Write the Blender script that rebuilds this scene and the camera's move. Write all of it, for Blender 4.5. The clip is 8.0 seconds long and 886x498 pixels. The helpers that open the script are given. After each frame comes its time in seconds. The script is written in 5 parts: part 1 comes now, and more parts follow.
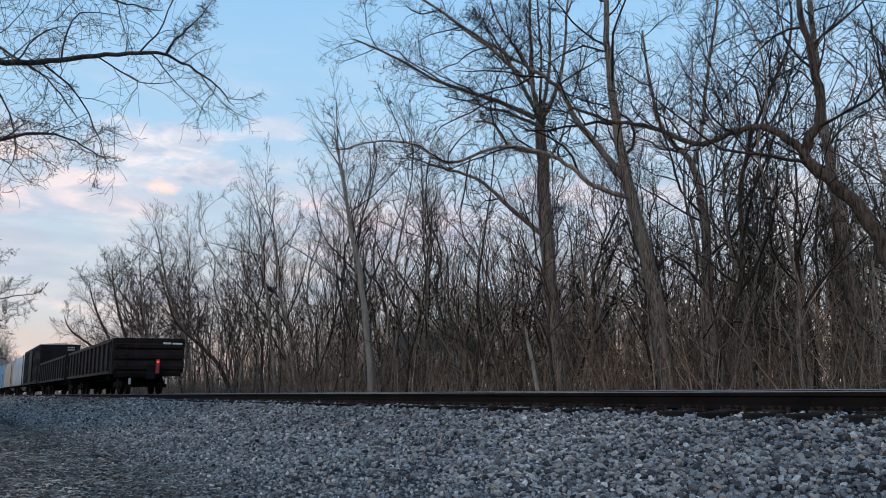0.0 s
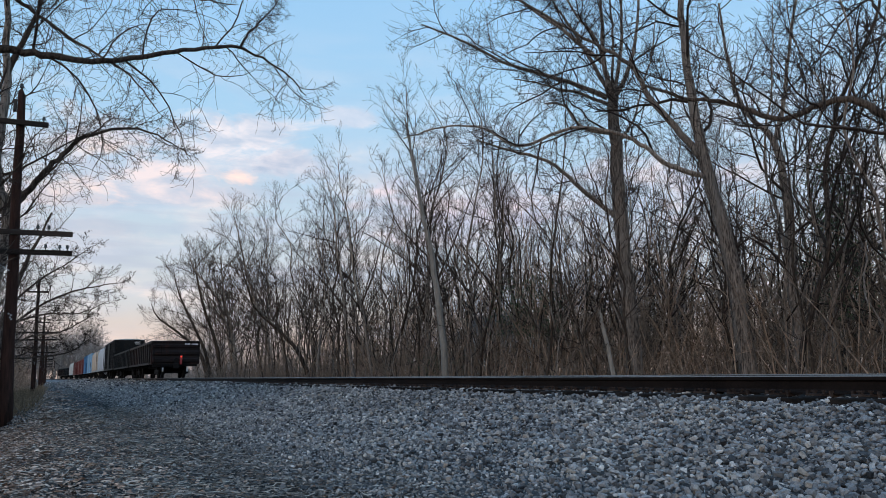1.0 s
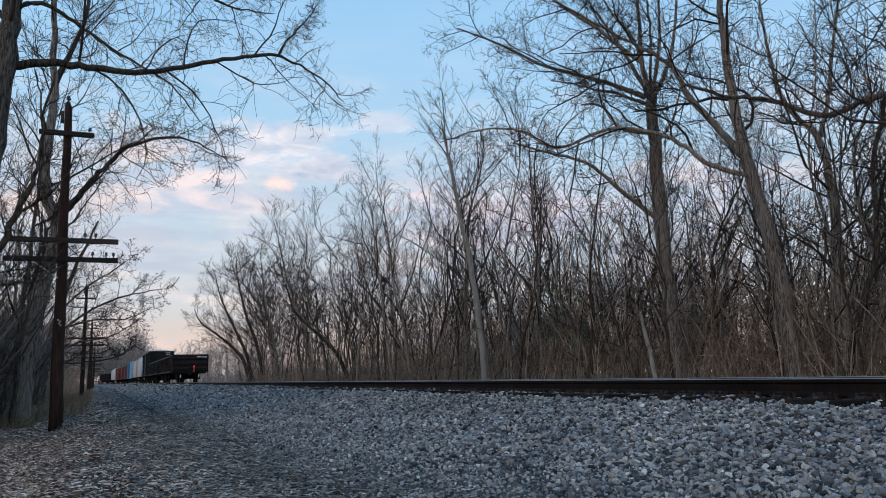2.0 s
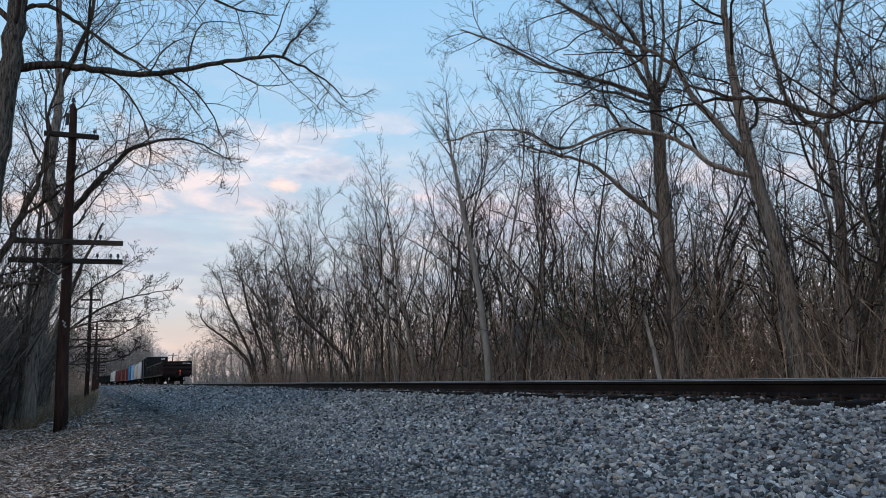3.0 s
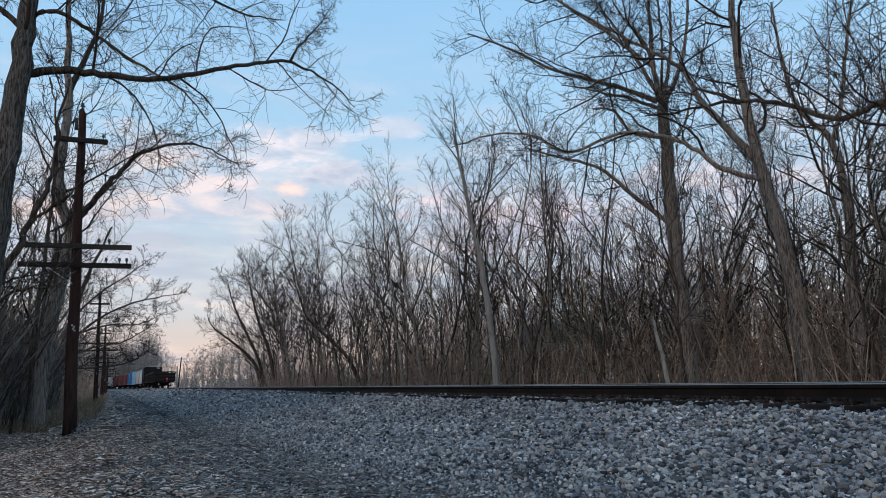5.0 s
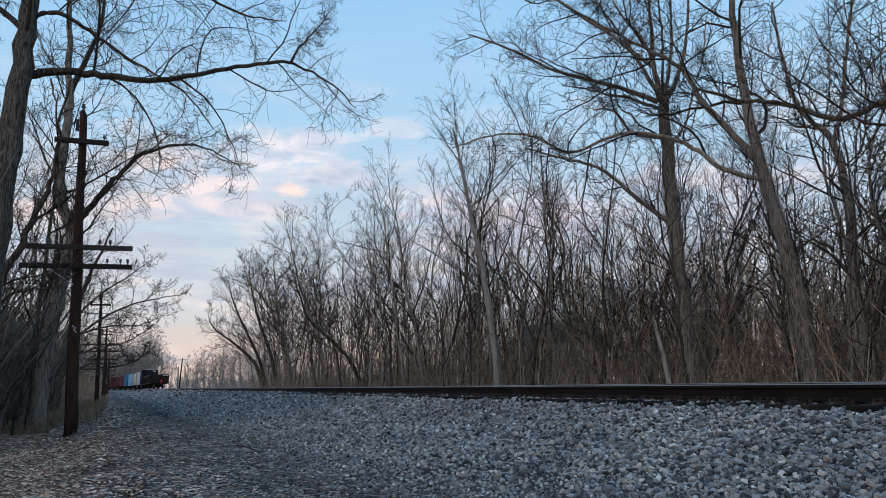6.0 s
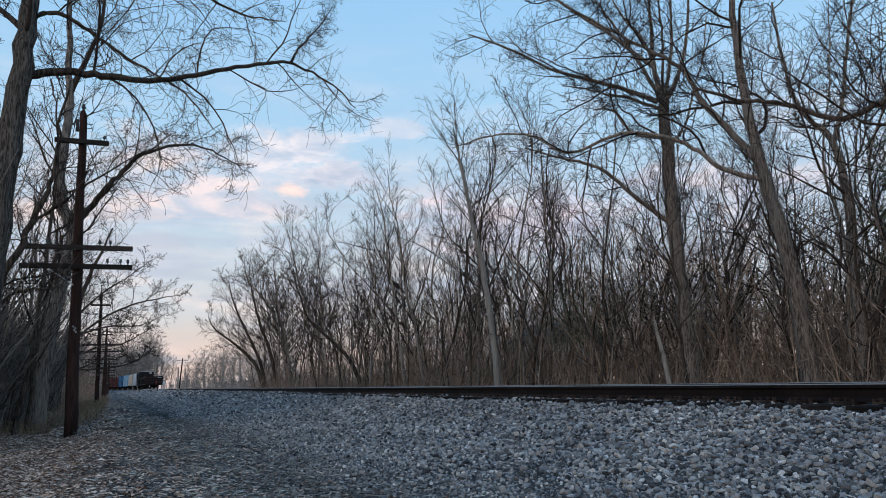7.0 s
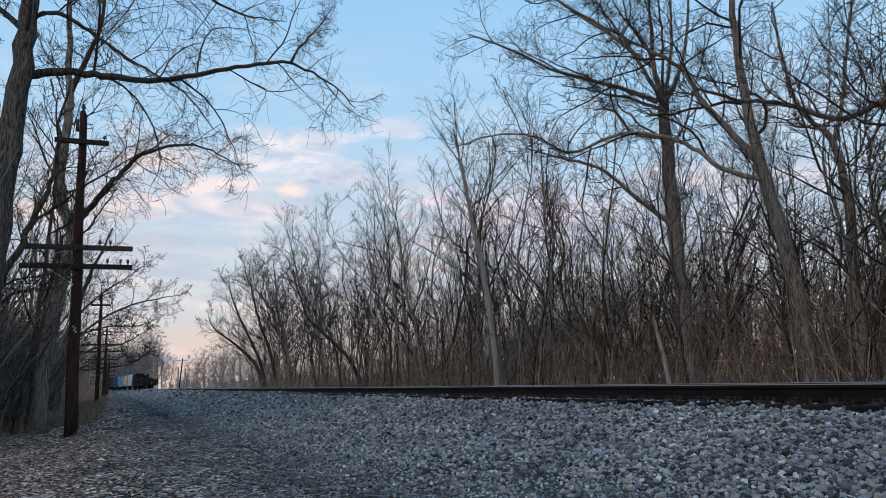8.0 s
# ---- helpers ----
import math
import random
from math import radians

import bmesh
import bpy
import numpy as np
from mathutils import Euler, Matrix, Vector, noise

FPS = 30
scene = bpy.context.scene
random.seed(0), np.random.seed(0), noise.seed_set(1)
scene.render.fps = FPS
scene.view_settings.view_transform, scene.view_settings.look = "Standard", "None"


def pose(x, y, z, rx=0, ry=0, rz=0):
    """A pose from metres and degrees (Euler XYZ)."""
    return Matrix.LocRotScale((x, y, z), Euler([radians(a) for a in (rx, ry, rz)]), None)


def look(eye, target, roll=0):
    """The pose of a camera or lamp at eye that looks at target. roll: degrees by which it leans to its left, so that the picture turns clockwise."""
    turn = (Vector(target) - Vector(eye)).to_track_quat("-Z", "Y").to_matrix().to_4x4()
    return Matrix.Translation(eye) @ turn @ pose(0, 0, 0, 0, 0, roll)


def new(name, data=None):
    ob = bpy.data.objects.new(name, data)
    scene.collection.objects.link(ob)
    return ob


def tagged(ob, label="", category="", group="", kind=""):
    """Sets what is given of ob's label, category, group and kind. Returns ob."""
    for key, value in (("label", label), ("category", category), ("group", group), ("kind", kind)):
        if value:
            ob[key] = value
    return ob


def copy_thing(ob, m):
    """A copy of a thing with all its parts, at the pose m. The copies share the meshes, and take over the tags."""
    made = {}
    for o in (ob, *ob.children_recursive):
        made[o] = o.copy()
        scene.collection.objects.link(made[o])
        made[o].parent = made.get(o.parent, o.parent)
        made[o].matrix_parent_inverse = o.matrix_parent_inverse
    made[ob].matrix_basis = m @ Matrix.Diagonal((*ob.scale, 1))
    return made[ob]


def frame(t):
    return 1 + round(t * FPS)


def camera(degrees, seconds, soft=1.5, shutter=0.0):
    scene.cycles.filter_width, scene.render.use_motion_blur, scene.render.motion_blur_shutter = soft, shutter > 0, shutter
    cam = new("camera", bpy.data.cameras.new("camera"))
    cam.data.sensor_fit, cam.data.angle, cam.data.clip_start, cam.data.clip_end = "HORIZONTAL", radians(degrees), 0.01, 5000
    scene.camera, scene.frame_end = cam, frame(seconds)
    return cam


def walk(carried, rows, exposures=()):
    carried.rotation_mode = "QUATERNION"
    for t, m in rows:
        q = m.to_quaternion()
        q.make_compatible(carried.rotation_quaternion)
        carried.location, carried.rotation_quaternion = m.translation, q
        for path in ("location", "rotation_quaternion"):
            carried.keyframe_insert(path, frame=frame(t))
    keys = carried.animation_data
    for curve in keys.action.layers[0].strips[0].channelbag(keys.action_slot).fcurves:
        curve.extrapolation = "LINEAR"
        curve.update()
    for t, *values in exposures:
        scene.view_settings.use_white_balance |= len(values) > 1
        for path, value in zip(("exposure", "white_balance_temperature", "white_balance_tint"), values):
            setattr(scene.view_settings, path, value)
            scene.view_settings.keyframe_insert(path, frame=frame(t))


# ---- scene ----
cam = camera(60.0, 8.0, soft=0.4)
EYE = 0.80          # the road beside the track is z = 0, the rail head 0.706
RAIL = 0.706
TRACK_X = 7.92


def cam_pose(yaw, pitch, roll):
    return pose(0, 0, EYE, 90 + pitch, roll, yaw)


walk(cam, [
    (0.0, cam_pose(-32.26, 10.21, 0.91)),
    (0.5, cam_pose(-29.35, 9.45, 0.70)),
    (1.0, cam_pose(-26.82, 9.14, 0.91)),
    (1.5, cam_pose(-24.61, 9.30, 1.11)),
    (3.0, cam_pose(-23.62, 9.54, 1.09)),
    (3.5, cam_pose(-23.53, 9.63, 1.10)),
    (4.0, cam_pose(-23.28, 9.73, 1.05)),
    (4.5, cam_pose(-23.14, 9.79, 1.05)),
    (6.0, cam_pose(-22.99, 9.88, 1.13)),
    (7.0, cam_pose(-22.98, 9.89, 1.15)),
    (8.0, cam_pose(-22.98, 9.89, 1.15)),
])

# ---- dusk sky and light ----
scene.view_settings.exposure = 0.08
world = bpy.data.worlds.new("dusk_sky")
scene.world = world
world.use_nodes = True
wt = world.node_tree
wt.nodes.clear()


def node(tree, kind, **values):
    n = tree.nodes.new(kind)
    for key, value in values.items():
        n.inputs[key.replace("_", " ")].default_value = value
    return n


def link(tree, a, b):
    tree.links.new(a, b)


def ramp(tree, fac, stops, mode="LINEAR"):
    r = tree.nodes.new("ShaderNodeValToRGB")
    r.color_ramp.interpolation = mode
    while len(r.color_ramp.elements) < len(stops):
        r.color_ramp.elements.new(0.5)
    for e, (p, c) in zip(r.color_ramp.elements, stops):
        e.position, e.color = p, (*c, 1) if len(c) == 3 else c
    if fac is not None:
        link(tree, fac, r.inputs[0])
    return r


def maths(tree, op, a, b=None, c=None):
    n = tree.nodes.new("ShaderNodeMath")
    n.operation = op
    for i, v in enumerate((a, b, c)):
        if v is None:
            continue
        if isinstance(v, (int, float)):
            n.inputs[i].default_value = v
        else:
            link(tree, v, n.inputs[i])
    return n.outputs[0]


def mix(tree, fac, a, b, blend="MIX"):
    n = tree.nodes.new("ShaderNodeMix")
    n.data_type, n.blend_type = "RGBA", blend
    for i, v in ((0, fac), (6, a), (7, b)):
        if isinstance(v, (int, float)):
            n.inputs[i].default_value = v
        elif isinstance(v, tuple):
            n.inputs[i].default_value = (*v, 1)
        else:
            link(tree, v, n.inputs[i])
    return n.outputs[2]


coord = wt.nodes.new("ShaderNodeTexCoord")
sep = wt.nodes.new("ShaderNodeSeparateXYZ")
link(wt, coord.outputs["Generated"], sep.inputs[0])
up = maths(wt, "MAXIMUM", sep.outputs[2], 0.0)
clear = ramp(wt, up, [
    (0.00, (0.64, 0.47, 0.41)), (0.045, (0.70, 0.55, 0.49)), (0.09, (0.60, 0.605, 0.63)), (0.20, (0.49, 0.605, 0.715)),
    (0.33, (0.37, 0.59, 0.80)), (0.48, (0.29, 0.54, 0.82)), (0.75, (0.20, 0.42, 0.72)), (1.0, (0.16, 0.34, 0.62))])
nishita = wt.nodes.new("ShaderNodeTexSky")
nishita.sky_type, nishita.sun_disc = "NISHITA", False
nishita.sun_elevation, nishita.sun_rotation = radians(6), radians(-115)
sky_col = mix(wt, 0.10, clear.outputs[0], mix(wt, 1.0, nishita.outputs[0], (0.12, 0.12, 0.12), "MULTIPLY"))
# clouds: flat layers, drawn out along the horizon
stretch = wt.nodes.new("ShaderNodeMapping")
stretch.inputs["Scale"].default_value = (1.0, 1.0, 3.0)
stretch.inputs["Location"].default_value = (0.37, 0.1, 0.0)
link(wt, coord.outputs["Generated"], stretch.inputs[0])
billow = node(wt, "ShaderNodeTexNoise", Scale=4.2, Detail=7.0, Roughness=0.56, Distortion=0.35)
link(wt, stretch.outputs[0], billow.inputs["Vector"])
band = ramp(wt, up, [(0.0, (0.75,) * 3), (0.10, (0.9,) * 3), (0.22, (0.95,) * 3), (0.33, (0.55,) * 3), (0.42, (0.05,) * 3), (1, (0.0,) * 3)])
cover = ramp(wt, billow.outputs[0], [(0.43, (0,) * 3), (0.55, (1,) * 3)])
amount = maths(wt, "MULTIPLY", maths(wt, "MULTIPLY", cover.outputs[0], band.outputs[0]), 0.38)
inner = node(wt, "ShaderNodeTexNoise", Scale=9.0, Detail=5.0, Roughness=0.55)
link(wt, stretch.outputs[0], inner.inputs["Vector"])
cloud_col = ramp(wt, inner.outputs[0], [(0.36, (0.40, 0.49, 0.64)), (0.50, (0.62, 0.64, 0.73)), (0.63, (1.02, 0.82, 0.75))])
sky_col = mix(wt, amount, sky_col, cloud_col.outputs[0])
# thin grey-lilac streaks low over the horizon
thin = wt.nodes.new("ShaderNodeMapping")
thin.inputs["Scale"].default_value = (1.0, 1.0, 11.0)
link(wt, coord.outputs["Generated"], thin.inputs[0])
streak = node(wt, "ShaderNodeTexNoise", Scale=3.6, Detail=6.0, Roughness=0.5)
link(wt, thin.outputs[0], streak.inputs["Vector"])
low = ramp(wt, up, [(0.0, (0.5,) * 3), (0.2, (0.6,) * 3), (0.3, (0.0,) * 3), (1, (0.0,) * 3)])
thin_amount = maths(wt, "MULTIPLY", ramp(wt, streak.outputs[0], [(0.50, (0,) * 3), (0.62, (1,) * 3)]).outputs[0], low.outputs[0])
sky_col = mix(wt, thin_amount, sky_col, (0.42, 0.47, 0.58))
# single cloud banks: azimuth, height, half width, half height (degrees), amount, grey side, lit side
azimuth = maths(wt, "MULTIPLY", maths(wt, "ARCTAN2", sep.outputs[0], sep.outputs[1]), 57.2958)
height_deg = maths(wt, "MULTIPLY", maths(wt, "ARCSINE", sep.outputs[2]), 57.2958)
torn_map = wt.nodes.new("ShaderNodeMapping")
torn_map.inputs["Scale"].default_value = (1.0, 1.0, 2.4)
torn_map.inputs["Rotation"].default_value = (0.0, 0.16, 0.0)
link(wt, coord.outputs["Generated"], torn_map.inputs[0])
torn = node(wt, "ShaderNodeTexNoise", Scale=11.0, Detail=8.0, Roughness=0.6, Distortion=0.5)
link(wt, torn_map.outputs[0], torn.inputs["Vector"])
folds = node(wt, "ShaderNodeTexNoise", Scale=17.0, Detail=6.0, Roughness=0.55, Distortion=0.3)
link(wt, torn_map.outputs[0], folds.inputs["Vector"])
for az_c, el_c, half_w, half_h, much, grey_side, lit_side in (
        (12.0, 16.6, 5.6, 2.7, 0.80, (0.50, 0.55, 0.66), (0.88, 0.79, 0.80)),
        (16.0, 15.4, 3.2, 1.1, 0.70, (0.36, 0.44, 0.58), (0.62, 0.62, 0.70)),
        (6.5, 13.2, 6.5, 1.7, 0.75, (0.50, 0.54, 0.64), (0.90, 0.74, 0.72)),
        (11.4, 14.1, 1.9, 0.6, 0.72, (0.86, 0.66, 0.62), (1.06, 0.78, 0.66)),
        (2.5, 16.8, 4.6, 1.7, 0.68, (0.66, 0.60, 0.64), (0.98, 0.78, 0.70)),
        (-2.5, 12.2, 6.0, 1.5, 0.58, (0.62, 0.56, 0.60), (1.00, 0.76, 0.66)),
        (20.0, 18.8, 2.4, 0.9, 0.55, (0.56, 0.58, 0.68), (0.74, 0.70, 0.76)),
        (9.0, 10.2, 8.0, 0.7, 0.55, (0.42, 0.50, 0.62), (0.56, 0.60, 0.68)),
        (5.0, 8.6, 7.0, 0.45, 0.50, (0.42, 0.50, 0.62), (0.56, 0.60, 0.68)),
        (8.0, 6.3, 6.0, 0.35, 0.45, (0.46, 0.50, 0.58), (0.60, 0.58, 0.62)),
        (27.0, 11.6, 8.0, 2.6, 0.60, (0.52, 0.50, 0.62), (0.86, 0.68, 0.70)),
        (43.0, 13.0, 7.0, 2.4, 0.55, (0.50, 0.50, 0.62), (0.86, 0.70, 0.70))):
    du = maths(wt, "MULTIPLY", maths(wt, "SUBTRACT", azimuth, az_c), 1.0 / half_w)
    dv = maths(wt, "MULTIPLY", maths(wt, "SUBTRACT", height_deg, el_c), 1.0 / half_h)
    far_out = maths(wt, "ADD", maths(wt, "MULTIPLY", du, du), maths(wt, "MULTIPLY", dv, dv))
    body = maths(wt, "ADD", maths(wt, "SUBTRACT", 1.0, far_out), maths(wt, "MULTIPLY", maths(wt, "SUBTRACT", torn.outputs[0], 0.5), 5.5))
    shape = ramp(wt, body, [(0.0, (0,) * 3), (1.0, (much,) * 3)]).outputs[0]
    tint = ramp(wt, folds.outputs[0], [(0.40, grey_side), (0.62, lit_side)]).outputs[0]
    sky_col = mix(wt, shape, sky_col, tint)
back = wt.nodes.new("ShaderNodeBackground")
back.inputs[1].default_value = 1.15
link(wt, sky_col, back.inputs[0])
wout = wt.nodes.new("ShaderNodeOutputWorld")
link(wt, back.outputs[0], wout.inputs[0])

sun = new("sun", bpy.data.lights.new("sun", "SUN"))
sun.data.energy, sun.data.angle, sun.data.color = 0.62, radians(20), (1.0, 0.80, 0.64)
sun.matrix_world = look((-40, -34, 17), (0, 0, 0))

# ---- materials ----


def surface(name, dark, light, big=1.5, fine=40.0, rough=0.85, bump=0.3, depth=0.01, metal=0.0, vary="object", spread=0.3, stretch=(1, 1, 1), stain=None, gloss=0.5, edge=(0.36, 0.62), grain=0.45):
    """A mottled surface: two noises between two colours, a shade of its own per piece, and fine relief."""
    m = bpy.data.materials.new(name)
    m.use_nodes = True
    t = m.node_tree
    shader = t.nodes["Principled BSDF"]
    tc = t.nodes.new("ShaderNodeTexCoord")
    mp = t.nodes.new("ShaderNodeMapping")
    mp.inputs["Scale"].default_value = stretch
    link(t, tc.outputs["Object"], mp.inputs[0])
    n1 = node(t, "ShaderNodeTexNoise", Scale=big, Detail=4.0, Roughness=0.6)
    n2 = node(t, "ShaderNodeTexNoise", Scale=fine, Detail=5.0, Roughness=0.65)
    link(t, mp.outputs[0], n1.inputs["Vector"])
    link(t, mp.outputs[0], n2.inputs["Vector"])
    both = maths(t, "ADD", maths(t, "MULTIPLY", n1.outputs[0], 1 - grain), maths(t, "MULTIPLY", n2.outputs[0], grain))
    col = ramp(t, both, [(edge[0], dark), (edge[1], light)]).outputs[0]
    if stain:
        n3 = node(t, "ShaderNodeTexNoise", Scale=big * 2.3, Detail=6.0, Roughness=0.7)
        link(t, mp.outputs[0], n3.inputs["Vector"])
        col = mix(t, ramp(t, n3.outputs[0], [(0.52, (0,) * 3), (0.66, (1,) * 3)]).outputs[0], col, stain)
    if vary == "island":
        r = t.nodes.new("ShaderNodeNewGeometry").outputs["Random Per Island"]
    else:
        r = t.nodes.new("ShaderNodeObjectInfo").outputs["Random"]
    shade = maths(t, "ADD", maths(t, "MULTIPLY", r, 2 * spread), 1 - spread)
    grey = t.nodes.new("ShaderNodeCombineColor")
    for i in range(3):
        link(t, shade, grey.inputs[i])
    col = mix(t, 1.0, col, grey.outputs[0], "MULTIPLY")
    link(t, col, shader.inputs["Base Color"])
    shader.inputs["Roughness"].default_value = rough
    shader.inputs["Metallic"].default_value = metal
    shader.inputs["Specular IOR Level"].default_value = gloss
    b = node(t, "ShaderNodeBump", Strength=bump, Distance=depth)
    link(t, n2.outputs[0], b.inputs["Height"])
    link(t, b.outputs[0], shader.inputs["Normal"])
    return m


def stone_material(name, vary, tones):
    """Crushed rock: every stone its own tone, with speckles and dust."""
    m = bpy.data.materials.new(name)
    m.use_nodes = True
    t = m.node_tree
    shader = t.nodes["Principled BSDF"]
    if vary == "island":
        r = t.nodes.new("ShaderNodeNewGeometry").outputs["Random Per Island"]
    else:
        r = t.nodes.new("ShaderNodeObjectInfo").outputs["Random"]
    tone = ramp(t, r, tones).outputs[0]
    tc = t.nodes.new("ShaderNodeTexCoord")
    n1 = node(t, "ShaderNodeTexNoise", Scale=60.0, Detail=4.0, Roughness=0.7)
    link(t, tc.outputs["Object"], n1.inputs["Vector"])
    n2 = node(t, "ShaderNodeTexNoise", Scale=0.9, Detail=3.0, Roughness=0.6)
    link(t, tc.outputs["Object"], n2.inputs["Vector"])
    speck = ramp(t, n1.outputs[0], [(0.3, (0.62,) * 3), (0.7, (1.25,) * 3)]).outputs[0]
    patch = ramp(t, n2.outputs[0], [(0.35, (0.78, 0.78, 0.80)), (0.65, (1.12, 1.10, 1.08))]).outputs[0]
    col = mix(t, 1.0, mix(t, 1.0, tone, speck, "MULTIPLY"), patch, "MULTIPLY")
    link(t, col, shader.inputs["Base Color"])
    shader.inputs["Roughness"].default_value = 0.85
    shader.inputs["Specular IOR Level"].default_value = 0.2
    b = node(t, "ShaderNodeBump", Strength=0.35, Distance=0.004)
    link(t, n1.outputs[0], b.inputs["Height"])
    link(t, b.outputs[0], shader.inputs["Normal"])
    return m


STONE_TONES = [(0.0, (0.03, 0.031, 0.033)), (0.22, (0.12, 0.123, 0.127)), (0.5, (0.25, 0.253, 0.256)), (0.78, (0.39, 0.39, 0.386)), (0.88, (0.31, 0.27, 0.225)), (1.0, (0.70, 0.69, 0.67))]
GRIT_TONES = [(0.0, (0.08, 0.085, 0.09)), (0.4, (0.18, 0.185, 0.19)), (0.75, (0.28, 0.275, 0.26)), (1.0, (0.40, 0.38, 0.35))]
LEAF_TONES = [(0.0, (0.075, 0.043, 0.031)), (0.3, (0.31, 0.185, 0.125)), (0.7, (0.60, 0.405, 0.30)), (1.0, (0.86, 0.69, 0.56))]
STRAW_TONES = [(0.0, (0.07, 0.058, 0.048)), (0.45, (0.22, 0.19, 0.16)), (0.8, (0.40, 0.36, 0.31)), (1.0, (0.60, 0.55, 0.48))]
M_STONE_ONE = stone_material("ballast_stone", "object", STONE_TONES)
M_STONES = stone_material("ballast_stones", "island", STONE_TONES)
M_GRIT = stone_material("road_grit", "island", GRIT_TONES)
M_LEAVES = stone_material("fallen_leaves", "island", LEAF_TONES)
M_STALKS = stone_material("dead_stalks", "island", STRAW_TONES)
# bed kept darker than its stones: shade in their gaps, put into the colour
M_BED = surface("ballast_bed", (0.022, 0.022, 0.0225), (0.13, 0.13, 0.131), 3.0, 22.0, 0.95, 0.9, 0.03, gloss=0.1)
M_BARK = surface("bark_grey_brown", (0.05, 0.039, 0.033), (0.34, 0.278, 0.232), 2.2, 30.0, 0.92, 1.0, 0.05, stretch=(1, 1, 0.14), spread=0.25, edge=(0.40, 0.60), grain=0.72, stain=(0.25, 0.215, 0.185), gloss=0.15)
M_BARK_FURROW = surface("furrowed_bark", (0.03, 0.026, 0.023), (0.23, 0.198, 0.170), 1.6, 40.0, 0.94, 1.0, 0.09, stretch=(1, 1, 0.12), spread=0.1, edge=(0.40, 0.62), grain=0.85, gloss=0.12)
M_BARK_PALE = surface("bark_pale", (0.16, 0.14, 0.12), (0.38, 0.34, 0.29), 2.0, 14.0, 0.9, 0.5, 0.015, stretch=(1, 1, 0.2), spread=0.15)
M_BARK_DARK = surface("bark_dark", (0.022, 0.017, 0.014), (0.12, 0.092, 0.074), 2.0, 24.0, 0.92, 0.9, 0.03, edge=(0.40, 0.58), grain=0.7, stretch=(1, 1, 0.12), spread=0.2, gloss=0.12)
M_TWIG = surface("twigs", (0.022, 0.017, 0.015), (0.078, 0.058, 0.048), 1.0, 12.0, 0.9, 0.2, 0.004, spread=0.25, gloss=0.12)
M_TWIG_GREY = surface("grey_twigs", (0.034, 0.027, 0.023), (0.14, 0.110, 0.092), 1.0, 12.0, 0.9, 0.2, 0.004, spread=0.25, gloss=0.12)
M_BRUSH = surface("brush_stems", (0.075, 0.053, 0.040), (0.40, 0.292, 0.218), 0.8, 9.0, 0.95, 0.2, 0.004, vary="island", spread=0.45, gloss=0.12)
# bark lightened for distance: the haze over the far trees sits in this colour
M_FAR_HAZED = surface("hazed_far_bark", (0.18, 0.152, 0.135), (0.44, 0.375, 0.33), 0.5, 6.0, 0.95, 0.1, 0.004, vary="island", spread=0.4)
M_BRUSH_DARK = surface("dark_brush_stems", (0.04, 0.034, 0.030), (0.25, 0.215, 0.185), 0.8, 9.0, 0.95, 0.2, 0.004, vary="island", spread=0.5, gloss=0.1)
M_SIDING = surface("white_siding", (0.55, 0.55, 0.55), (0.75, 0.75, 0.74), 1.0, 10.0, 0.7, 0.1, 0.004)
M_ROOF = surface("roof_shingle", (0.05, 0.048, 0.047), (0.12, 0.115, 0.11), 2.0, 12.0, 0.9, 0.3, 0.01)
M_PANE = surface("dark_window_glass", (0.02, 0.022, 0.025), (0.05, 0.055, 0.06), 1.0, 5.0, 0.1, 0.02, 0.001)
M_IVY = surface("evergreen_leaves", (0.02, 0.035, 0.015), (0.07, 0.095, 0.04), 2.0, 20.0, 0.6, 0.2, 0.004, vary="island", spread=0.4)
M_STRAW = surface("dry_grass", (0.15, 0.095, 0.055), (0.34, 0.235, 0.145), 1.0, 14.0, 0.95, 0.2, 0.003, vary="island", spread=0.4)
M_RAIL = surface("rusty_rail", (0.007, 0.005, 0.0045), (0.023, 0.0155, 0.013), 1.2, 30.0, 0.75, 0.3, 0.002, metal=0.2, gloss=0.12)
M_HEAD = surface("worn_rail_head", (0.15, 0.135, 0.122), (0.25, 0.23, 0.212), 2.0, 30.0, 0.6, 0.05, 0.001, metal=0.0, spread=0.05)
M_PLATE = surface("tie_plate_steel", (0.024, 0.017, 0.014), (0.09, 0.064, 0.054), 4.0, 40.0, 0.7, 0.3, 0.002, metal=0.2, gloss=0.15)
M_TIE = surface("creosoted_wood", (0.007, 0.006, 0.0055), (0.03, 0.024, 0.021), 1.5, 18.0, 0.9, 0.6, 0.008, stretch=(0.25, 1, 1), gloss=0.1)
M_POLE = surface("weathered_pole", (0.013, 0.008, 0.007), (0.062, 0.031, 0.024), 1.4, 20.0, 0.88, 0.7, 0.012, stretch=(1, 1, 0.12), stain=(0.010, 0.008, 0.0075), gloss=0.15)
M_ARM = surface("crossarm_wood", (0.014, 0.012, 0.011), (0.05, 0.04, 0.035), 2.0, 22.0, 0.9, 0.5, 0.006, stretch=(0.15, 1, 1), gloss=0.15)
M_GLASSY = surface("insulator_glass", (0.02, 0.025, 0.028), (0.07, 0.085, 0.09), 8.0, 40.0, 0.2, 0.05, 0.002)
M_IRON = surface("iron_fittings", (0.03, 0.027, 0.025), (0.09, 0.08, 0.075), 5.0, 40.0, 0.6, 0.2, 0.002, metal=0.6)
M_GALV = surface("galvanised_steel", (0.34, 0.35, 0.36), (0.5, 0.5, 0.51), 4.0, 40.0, 0.5, 0.1, 0.002, metal=0.5)


